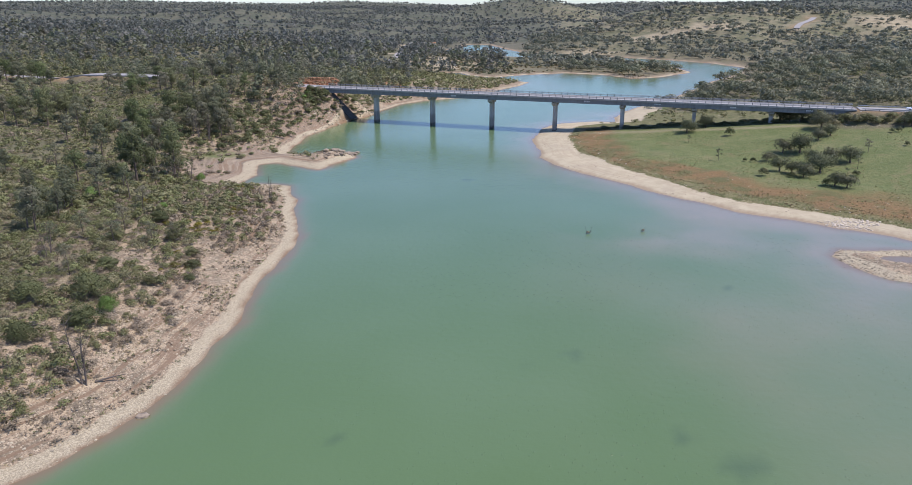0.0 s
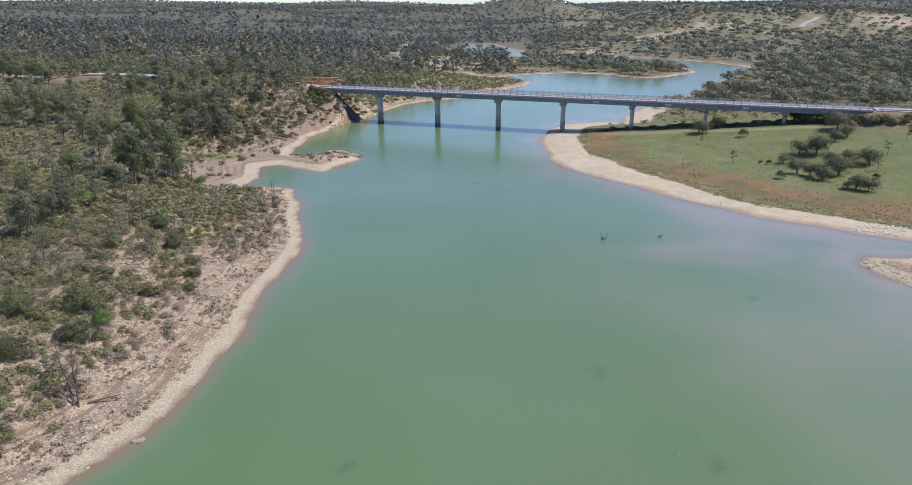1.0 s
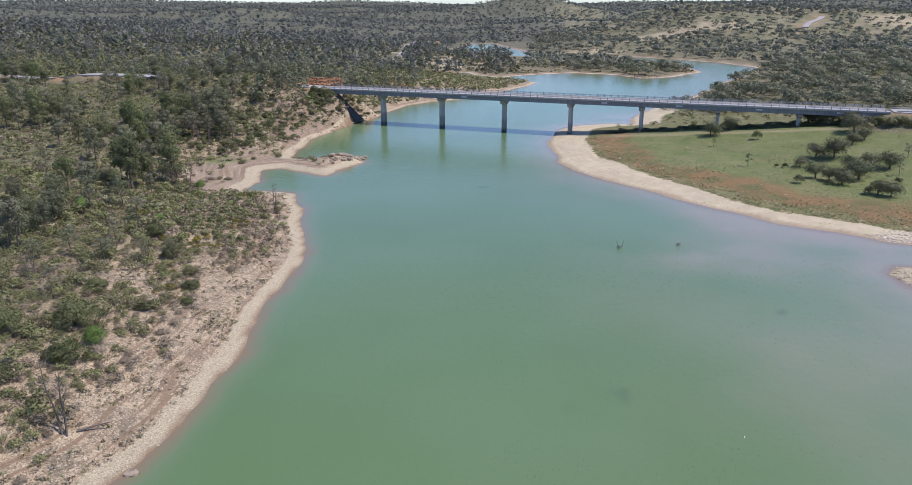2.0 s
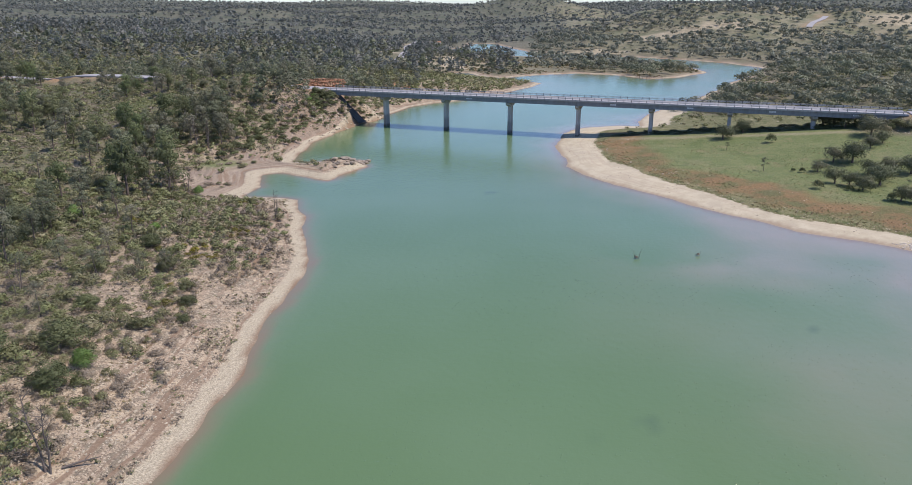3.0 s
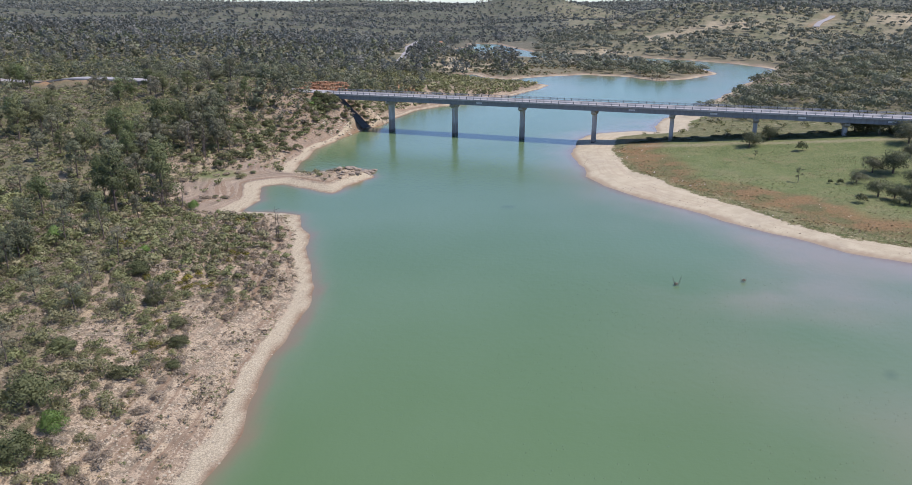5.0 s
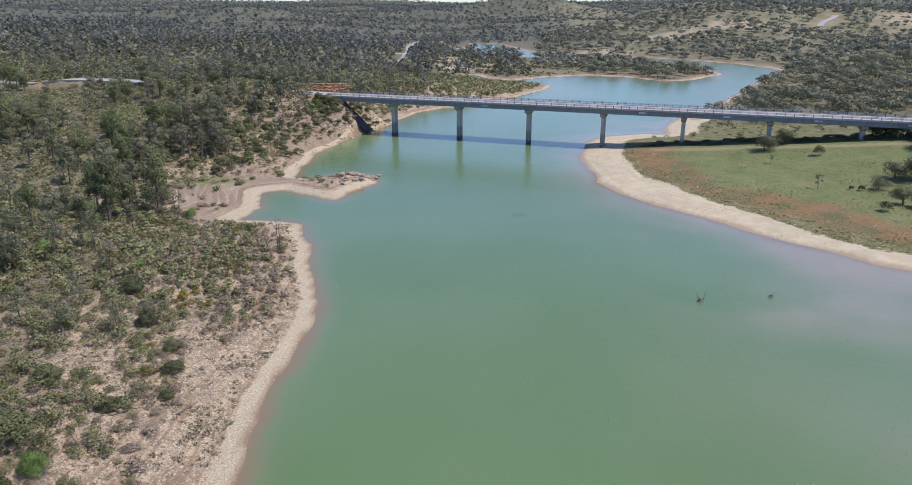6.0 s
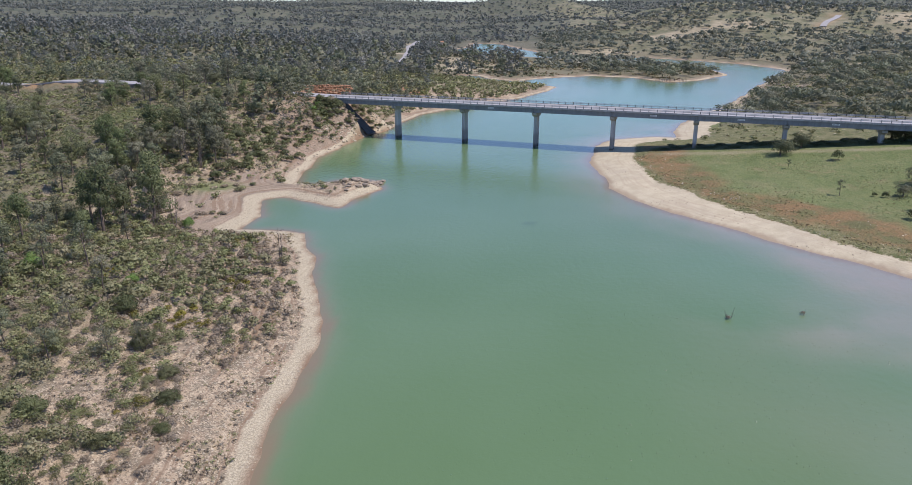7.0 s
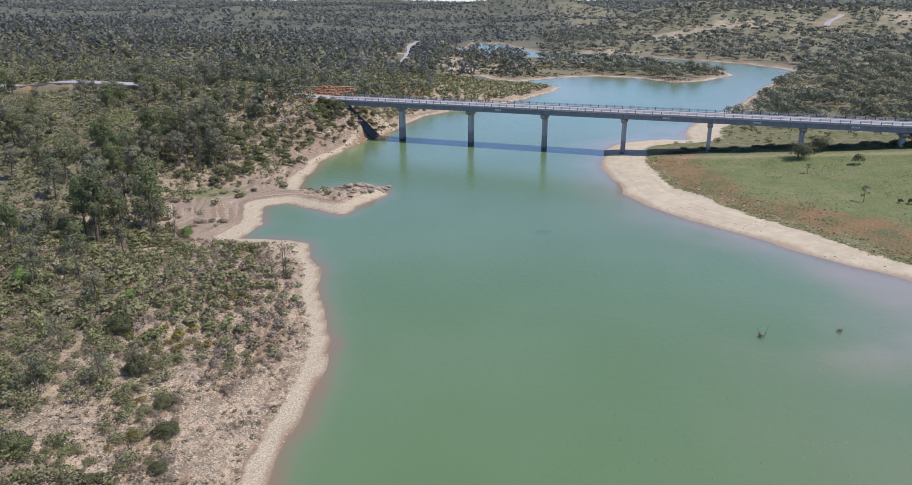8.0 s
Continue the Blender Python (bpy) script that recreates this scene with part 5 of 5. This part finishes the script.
x, y = spread(rng, -320, 60, 420, 570, 2.6, lambda x, y: np.where(open_ground(x, y) & (sample(SHORE, x, y) > 5), 0.8, 0))
sown("scrub", rng, [shrub_cloud(90 + s, 1.8, 1.3, 24, 0.36) for s in range(5)], x, y, 0.7, 1.9, SHRUB_LEAF, "green scrub between the farther trees", "scrub")
x, y = spread(rng, -520, 60, 570, 900, 5.2, lambda x, y: np.where(open_ground(x, y) & (sample(SHORE, x, y) > 8) & left_side(x, y), 0.7, 0))
sown("scrub", rng, [shrub_cloud(96 + s, 2.6, 1.6, 16, 0.6) for s in range(5)], x, y, 0.7, 1.9, GUM_LEAF, "grey-green scrub under the far wood", "scrub")
x, y = spread(rng, 60, 330, 345, 560, 3.0, lambda x, y: np.where(open_ground(x, y) & (sample(SHORE, x, y) > np.where(x < 110, 13, 6)) & (sample(MEADOW, x, y) < 0.2), np.where(((x - PIER_1.x) * ACROSS.x + (y - PIER_1.y) * ACROSS.y > 40) | (x > 160), 0.42, 0.24), 0))
sown("scrub", rng, MID_SCRUB, x, y, 0.5, 1.7, SHRUB_LEAF, "olive scrub under the oaks beyond the bridge", "scrub")

for kind, count in (("dry", 22), ("green", 10), ("oak", 3)):
    for i in range(count):
        a, out = rng.rand() * 6.28, 0.55 + 0.45 * rng.rand()
        x, y = -52 + 12 * out * math.cos(a), 283 + 21 * out * math.sin(a)
        if float(sample(SHORE, x, y)) > 7:
            plant_bush(kind, MID_BUSH, x, y, 1.2 + 1.5 * rng.rand(), 0.7 + 0.8 * rng.rand(), "bushes in the cove", {"dry": "dry grey leafless bush on bare terraced soil", "green": "low green bush on bare terraced soil", "oak": "dark bush on bare terraced soil"}[kind])

bx, by = spread(rng, -84, -50, 300, 346, 2.6, lambda x, y: np.where((sample(SHORE, x, y) > 12) & (sample(GULLY, x, y) < 0.3), 0.6, 0))
sown("thicket", rng, MID_BUSH, bx, by, 1.6, 3.8, BUSH_LEAF, "dark bushes growing under the eucalyptus", "scrub")

# larger bushes over the bluff beside the bridge
bx, by = spread(rng, -62, -30, 318, 380, 4.2, lambda x, y: np.where((sample(SHORE, x, y) > 4) & (sample(ROADSIDE, x, y) > 6), 0.75 * smooth(-0.4, 0.2, fbm(x, y, 12, 3)), 0))
for x, y in zip(bx, by):
    plant_bush("oak" if rng.rand() < 0.8 else "dry", MID_BUSH, float(x), float(y), 2.0 + 2.6 * rng.rand(), 1.5 + 1.8 * rng.rand(), "bushes on the bluff", "dark bush clinging to the rocky bluff")

bx, by = spread(rng, -47, -12, 356, 402, 2.3, lambda x, y: np.where((sample(SHORE, x, y) > 0.9) & (sample(ROADSIDE, x, y) > 5.6) & (line_distance(x, y, [tuple(along(-1)), tuple(along(0))])[0] > 5.3), 0.55, 0))
sown("thicket", rng, MID_BUSH, bx, by, 1.2, 3.0, BUSH_LEAF, "dark bushes over the fill beside the bridge", "scrub")
for i in range(60):
    p = along(-0.96 + 0.5 * rng.rand()) + ACROSS * (4.7 + 5.5 * rng.rand()) * (1 if i % 3 == 0 else -1)
    if float(ground_z(p.x, p.y)) > 0.6:
        plant_bush("dry" if i % 5 == 0 else "oak", MID_BUSH, p.x, p.y, 1.2 + 1.6 * rng.rand(), 0.9 + 1.1 * rng.rand(), "bushes on the bluff", "low bush on the steep slope under the bridge end")
for i in range(30):
    side = -1 if i % 3 else 1
    p = along(-0.98 + 0.22 * rng.rand()) + ACROSS * side * (5.4 + 7 * rng.rand())
    if float(sample(SHORE, p.x, p.y)) > 1.5:
        plant_bush("oak" if i % 4 else "dry", MID_BUSH, p.x, p.y, 1.4 + 1.6 * rng.rand(), 1.1 + 1.2 * rng.rand(), "bushes on the bluff", "low bush on the steep slope under the bridge end")
for i in range(16):
    p = along(-1.0 + 0.2 * rng.rand()) - ACROSS * (5.6 + 9 * rng.rand()) - AXIS * 4 * rng.rand()
    plant_bush("oak" if i % 5 else "bright", MID_BUSH, p.x, p.y, 2.2 + 2.4 * rng.rand(), 1.8 + 1.8 * rng.rand(), "bushes on the bluff", "green bush beside the end of the bridge")

for x, y, size in ((44.7, 219.8, 0.9), (56.5, 221.3, 0.8)):
    plant_bush("dry", SHRUBS, x, y, size, 0.9, "drowned shrubs", "low drowned twigs standing in the water").location.z = -0.1

# ---- pasture on the other bank: x, y, height ----
OAKS = [(96, 321, 5.5), (104, 326, 4.8), (129, 325, 6.3), (133, 319, 5.8), (136, 313, 5), (134, 306, 6.4), (133, 298, 4.3), (118, 285, 6.4), (128, 295, 4), (114, 287, 4.5), (117, 275, 4.2),
        (115, 266, 6.4), (121, 273, 5), (105, 268, 4.4), (107, 265, 4), (109, 262.5, 4.4), (107, 281, 3.3), (126, 272, 5.3), (112, 252, 4.3), (114, 250, 4), (157, 297, 5.4), (131, 322, 5)]
THIN = [(94, 284, 3.4), (134, 278, 3.8), (125, 266, 3.4), (154, 296, 3.8), (93, 309, 2.4)]
BUSHES = [(107, 311, 2.9), (103, 281, 1.6), (99, 264, 2.5), (122, 261, 1.8), (110, 252, 2.2), (149, 293, 1.5), (151, 293, 1.7), (146, 280, 1.4), (105.5, 262, 1.8), (101, 282, 1.2)]
for x, y, h in OAKS:
    plant_tree("oak", x, y, h / 5.1, x * 2.3, "oaks on the pasture", "rounded grey-green holm oak standing on green pasture")
for x, y, h in THIN:
    plant_tree("sparse", x, y, h / 6.3, x * 2.3, "oaks on the pasture", "small half-bare tree standing on green pasture")
for x, y, h in BUSHES:
    plant_bush("oak", MID_BUSH, x, y, h * 1.15, h * 1.2, "bushes on the pasture", "low dark oak bush on green pasture")
# bushes along the foot of the embankment and behind the piers
for i in range(76):
    p = along(3.55 + 0.0425 * i) + ACROSS * (-2.6 + 6.0 * rng.rand())
    plant_bush("oak", MID_BUSH, p.x, p.y, 2.2 + 1.4 * rng.rand(), 0.6 + 0.6 * rng.rand() + 0.012 * i, "bushes under the bridge", "dark bush growing in the shade of the bridge")
for i in range(34):
    p = along(6.75 + 0.058 * i) - ACROSS * (6.5 + 5 * rng.rand())
    plant_bush("oak" if i % 4 else "green", MID_BUSH, p.x, p.y, 2.4 + 2.4 * rng.rand(), 1.8 + 2.4 * rng.rand(), "bushes on the embankment", "dark bush growing on the rubble embankment")

# ---- stones ----
def stone(seed):
    bm = bmesh.new()
    bmesh.ops.create_icosphere(bm, subdivisions=1, radius=0.5)
    r = np.random.RandomState(seed)
    sx_, sy_, sz_ = 0.8 + 0.5 * r.rand(3)
    for v in bm.verts:
        v.co = Vector((v.co.x * sx_, v.co.y * sy_, v.co.z * sz_ * 0.7)) * (0.8 + 0.4 * r.rand())
    bm.verts.index_update()
    out = np.array([v.co[:] for v in bm.verts]), np.array([[v.index for v in f.verts] for f in bm.faces])
    bm.free()
    return out


STONES = [stone(s) for s in range(8)]
TUFTS = [shrub_cloud(140 + s, 0.6, 0.4, 16, 0.085) for s in range(6)]
x, y = spread(rng, -75, -10, 130, 262, 0.55, lambda x, y: np.where((sample(SHORE, x, y) > 2.6) & view_side(x, y), 0.5 * smooth(-0.5, 0.4, fbm(x, y, 4, 3)), 0))
gx, gy = spread(rng, -60, -10, 130, 262, 0.5, lambda x, y: np.where((sample(SHORE, x, y) > 2.4) & view_side(x, y), 0.6 * smooth(-0.1, 0.5, fbm(sample(SHORE, x, y) * 4, y * 0.25, 9, 3)) * smooth(17, 11, sample(SHORE, x, y)), 0))
sown("dry_grass", rng, TUFTS, gx, gy, 0.5, 1.3, OCHRE_LEAF, "ochre dry grass along old waterlines", "grass")
pale = rng.rand(len(x)) < 0.6
sown("dry_tufts", rng, TUFTS, x[pale], y[pale], 0.8, 1.8, DRY_LEAF, "small dry tufts on the stony slope", "grass")
sown("green_tufts", rng, TUFTS, x[~pale], y[~pale], 0.6, 1.5, SHRUB_LEAF, "small green tufts on the stony slope", "grass")
x, y = spread(rng, -48, -8, 132, 312, 0.42, lambda x, y: np.where((sample(SHORE, x, y) > 0.05), 0.5 * smooth(5.0, 1.0, sample(SHORE, x, y)) * smooth(-0.4, 0.5, fbm(x, y, 3, 3)), 0))
sown("shingle", rng, STONES, x, y, 0.1, 0.34, STONE, "pale grey shingle along the waterline", "stones")
x, y = spread(rng, -60, -12, 132, 312, 0.62, lambda x, y: np.where((sample(SHORE, x, y) > 2), 0.75 * smooth(24, 4, sample(SHORE, x, y)) * smooth(-0.5, 0.4, fbm(x, y, 5, 3)), 0))
sown("scree", rng, STONES, x, y, 0.1, 0.4, STONE, "loose pale stones on the slope", "stones")
x, y = spread(rng, 90, 112, 216, 232, 0.36, lambda x, y: np.where(sample(SHORE, x, y) > 0.1, 0.85 * smooth(1.1, 0.5, np.hypot((x - 101) / 7.5, (y - 224.5) / 4)), 0))
sown("rubble", rng, STONES, x, y, 0.14, 0.62, PALE_STONE, "heap of pale broken stone on the shore", "stones")
x, y = spread(rng, 86, 120, 186, 210, 0.42, lambda x, y: np.where(sample(SHORE, x, y) > -0.2, 0.3 + 0.5 * smooth(2.5, 0.3, sample(SHORE, x, y)), 0))
sown("shingle", rng, STONES, x, y, 0.12, 0.5, STONE, "pale shingle on a low islet", "stones")
x, y = spread(rng, 128, 190, 285, 325, 0.9, lambda x, y: np.where((sample(ROADSIDE, x, y) > 5.2) & (sample(ROADSIDE, x, y) < 13), 0.22 * smooth(-0.3, 0.3, fbm(x, y, 8, 2)), 0))
sown("rubble", rng, STONES, x, y, 0.25, 0.7, STONE, "pale rubble facing the road embankment", "stones")
x, y = spread(rng, -62, -14, 318, 398, 1.2, lambda x, y: np.where(sample(SHORE, x, y) > 0.5, 0.3 + 0.3 * (y > 345), 0))
sown("scree", rng, STONES, x, y, 0.25, 0.9, BROWN_STONE, "reddish rocks on the steep bluff by the bridge", "stones")
x, y = spread(rng, 45, 150, 222, 335, 1.2, lambda x, y: np.where(sample(MEADOW, x, y) > 0.4, 0.25 * smooth(34, 10, sample(SHORE, x, y)) * smooth(0.25, 0.7, fbm(x, y, 7, 3)), 0))
tx, ty = spread(rng, 45, 175, 222, 345, 1.0, lambda x, y: np.where((sample(MEADOW, x, y) > 0.5) & view_side(x, y), 0.6 * smooth(-0.3, 0.5, fbm(x, y, 9, 3)), 0))
ex, ey = spread(rng, 44, 125, 205, 345, 0.7, lambda x, y: np.where((sample(SHORE, x, y) > 4) & view_side(x, y), 0.75 * smooth(6.4, 7.6, sample(SHORE, x, y) + sand_edge(x, y)) * smooth(19, 9, sample(SHORE, x, y) + sand_edge(x, y)) * smooth(-0.5, 0.5, fbm(x, y, 5, 3)), 0))
shade = rng.rand(len(ex))
for low, high, material, words in ((0, 0.35, SHRUB_LEAF, "green weeds along the edge of the sand"), (0.35, 0.75, OCHRE_LEAF, "dry ochre weeds along the edge of the sand"), (0.75, 1, RUST_LEAF, "brown weeds along the edge of the sand")):
    at = (shade >= low) & (shade < high)
    sown("shore_weeds", rng, TUFTS, ex[at], ey[at], 0.4, 1.1, material, words, "grass")
brown = rng.rand(len(tx)) < 0.25 + 0.5 * smooth(32, 16, sample(SHORE, tx, ty))
sown("grass_tufts", rng, TUFTS, tx[~brown], ty[~brown], 0.4, 1.0, GRASS_LEAF, "green grass tufts on the pasture", "grass")
sown("dry_grass_tufts", rng, TUFTS, tx[brown], ty[brown], 0.4, 0.95, RUST_LEAF, "rust-brown grass tufts on the pasture edge", "grass")
sown("field_stones", rng, STONES, x, y, 0.18, 0.5, PALE_STONE, "pale stones scattered over the pasture edge", "stones")
cutting = thing("rock_cutting", "layered wall of broken red rock beside the road", "rock wall", at=(-44, 397.5, 0))
RED_DATA = [mesh_of("rock", v, f, RED_STONE) for v, f in STONES]
for layer in range(7):
    for i in range(17):
        s = 0.8 + 0.5 * rng.rand()
        rock = new("rock", RED_DATA[(layer * 5 + i) % 8])
        rock.parent = cutting
        rock.matrix_basis = Matrix.Translation((-8 + i + 0.4 * rng.rand(), 0.28 * layer + 0.3 * rng.rand() + 0.02 * (i - 8) ** 2, 12.4 + 0.55 * layer - 0.006 * (i - 8) ** 2)) @ Matrix.Rotation(i * 1.9 + layer, 4, "Z") @ Matrix.Diagonal((s * 1.5, s * 1.3, s * 0.8, 1))
for i in range(14):
    u = rng.rand()
    plant_bush("green" if i % 3 else "dry", SHRUBS, -27 + 8 * u + rng.normal() * 0.6, 299.5 + 2.5 * u + rng.normal() * 1.0, 0.6 + 0.6 * rng.rand(), 0.4 + 0.3 * rng.rand(), "shrubs on the spit", "low green shrub on the rocky spit")
x, y = spread(rng, -42, -12, 355, 400, 0.9, lambda x, y: np.where((ground_z(x, y) > 0.05) & (line_distance(x, y, [tuple(along(-1)), tuple(along(0))])[0] > 4.7) & (sample(SHORE, x, y) < 9) & (sample(ROADSIDE, x, y) > 5), 0.5, 0))
sown("broken_rock", rng, STONES, x, y, 0.35, 1.3, STONE, "broken pale brown rock on the fill beside the bridge", "stones")
x, y = spread(rng, 44, 120, 205, 325, 0.8, lambda x, y: np.where((sample(SHORE, x, y) > 0.4) & (sample(SHORE, x, y) < 14), 0.26 * smooth(-0.1, 0.6, fbm(x, y, 6, 3)), 0))
sown("beach_stones", rng, STONES, x, y, 0.1, 0.34, BROWN_STONE, "small brown stones and driftwood on the sand", "stones")
ROCK_DATA = [mesh_of("rock", v, f, BROWN_STONE) for v, f in STONES]
rocks = [(-18.9, 149.8, 1.25)] + [(-24 + 9 * rng.rand(), 0, 0.7 + 1.5 * rng.rand() ** 2) for _ in range(75)]
for i, (x, y, s) in enumerate(rocks):
    y = y or 292 + (x + 24) * 1.0 + rng.rand() * 9
    ob = new("rock", ROCK_DATA[i % 8])
    ob.matrix_basis = Matrix.Translation((x, y, max(float(ground_z(x, y)), -0.1) + s * 0.12)) @ Matrix.Rotation(i * 1.3, 4, "Z") @ Matrix.Diagonal((s * 1.2, s * 0.9, s * 0.7, 1))
    tagged(ob, "dark rock lying at the waterline" if i == 0 else "pale angular rock at the end of the spit", "rock", "" if i == 0 else "rocks on the spit")


# ---- far shore details ----
x, y = spread(rng, 20, 200, 555, 720, 2.6, lambda x, y: np.where(sample(SHORE, x, y) > 5, 0.7 * smooth(-0.4, 0.4, fbm(x, y, 20, 3)), 0))
brown = rng.rand(len(x)) < 0.5
FLAT_SCRUB = [shrub_cloud(120 + s, 1.8, 0.8, 14, 0.42) for s in range(4)]
sown("scrub", rng, FLAT_SCRUB, x[brown], y[brown], 0.5, 1.2, RUST_LEAF, "brown rough growth on the far point", "scrub")
sown("scrub", rng, FLAT_SCRUB, x[~brown], y[~brown], 0.5, 1.2, BUSH_LEAF, "dark rough growth on the far point", "scrub")
pieces = []
for i in range(70):
    px, py = 128 + 22 * rng.rand(), 0
    py = 566 + abs(px - 134) * 0.45 + rng.rand() * 7
    h = 0.8 + 1.8 * rng.rand()
    pieces.append(tube([(px, py, -0.6), (px + rng.normal() * 0.2, py + rng.normal() * 0.2, h)], [0.09, 0.03], 4))
v, f = joined(pieces)
tagged(new("drowned_saplings", mesh_of("drowned_saplings", v, f, DEAD_WOOD)), "bare dead saplings standing in the shallows", "dead trees", kind="stuff")


def far_house(x, y, turn):
    ob = thing("house", "small white house among distant trees", "house", at=(x, y, float(ground_z(x, y))), turn=turn)
    bm = box(bmesh.new(), (-5, -3, -1), (5, 3, 3.2))
    part("wall", bm, SIGN_WHITE, ob)
    bm = bmesh.new()
    prism(bm, [(-3.4, 3.15), (3.4, 3.15), (0, 4.8)], -5.4, 5.4)
    part("roof", bm, RED_STONE, ob, "red tiled roof")
    for k in (-3, 0, 3):
        part("window" if k else "door", box(bmesh.new(), (k - 0.5, -3.05, 0.9 if k else 0.0), (k + 0.5, -2.99, 2.1)), SIGN_DARK, ob)
    return ob


far_house(-13, 985, 0.1)

# ---- road over the embankment ----
CAR_PAINT, GLASS, TYRE = plain_material("white_car_paint", (0.75, 0.76, 0.78), 0.3, vary=0.05), plain_material("dark_glass", (0.03, 0.035, 0.04), 0.1, vary=0.1), plain_material("tyre", (0.03, 0.03, 0.03), 0.9)


def build_car(at, turn):
    ob = thing("car", "white hatchback car standing on the road", "car", at=at, turn=turn)
    bm = bmesh.new()
    prism(bm, [(-2.05, 0.3), (2.05, 0.3), (2.08, 0.7), (1.9, 0.92), (0.95, 1.0), (-1.95, 1.0), (-2.08, 0.75)], -0.86, 0.86, "y")
    bmesh.ops.bevel(bm, geom=bm.edges[:], offset=0.06, segments=2, affect="EDGES")
    body = part("body", bm, CAR_PAINT, ob, smooth_shade=True)
    bm = bmesh.new()
    prism(bm, [(-1.9, 0.98), (1.0, 0.98), (0.35, 1.42), (-1.5, 1.44)], -0.74, 0.74, "y")
    bmesh.ops.bevel(bm, geom=bm.edges[:], offset=0.05, segments=2, affect="EDGES")
    part("cabin", bm, GLASS, ob, "dark windows")
    part("roof", box(bmesh.new(), (-1.45, -0.68, 1.43), (0.3, 0.68, 1.49), 0.02), CAR_PAINT, ob)
    for x in (-1.3, 1.3):
        for y in (-0.8, 0.8):
            bm = bmesh.new()
            bmesh.ops.create_cone(bm, cap_ends=True, segments=20, radius1=0.32, radius2=0.32, depth=0.2, matrix=Matrix.Rotation(math.pi / 2, 4, "X"))
            wheel = part("wheel", bm, TYRE, ob)
            wheel.location = (x, y, 0.32)
            bm = bmesh.new()
            bmesh.ops.create_cone(bm, cap_ends=True, segments=14, radius1=0.19, radius2=0.16, depth=0.22, matrix=Matrix.Rotation(math.pi / 2, 4, "X"))
            part("rim", bm, STEEL, wheel)
    for y in (-0.6, 0.6):
        part("headlight", box(bmesh.new(), (2.0, y - 0.18, 0.68), (2.09, y + 0.18, 0.82), 0.02), SIGN_WHITE, body)
    return ob


spot = along(7.66) - ACROSS * 2.0
build_car((spot.x, spot.y, 13.62), -0.3535 + math.pi)
for side in (-4.5, 4.5):
    start = along(7.06) + ACROSS * side
    rail = thing("guard_rail", "galvanised roadside guard rail on the embankment", "guard rail", "roadside guard rails", (start.x, start.y, 13.3), -0.3535)
    beam = part("rail_beam", prism(bmesh.new(), [(-0.04, 0.45), (0.02, 0.5), (-0.02, 0.6), (0.02, 0.7), (-0.04, 0.75), (-0.06, 0.6)], 0, 56), STEEL, rail)
    post = part("post", box(bmesh.new(), (-0.06, 0.03, -0.6), (0.06, 0.12, 0.74), 0.01), DARK_STEEL, rail)
    post.location.x = 1.0
    for i in range(1, 14):
        share(post, rail, Matrix.Translation((1.0 + 4 * i, 0, 0)))
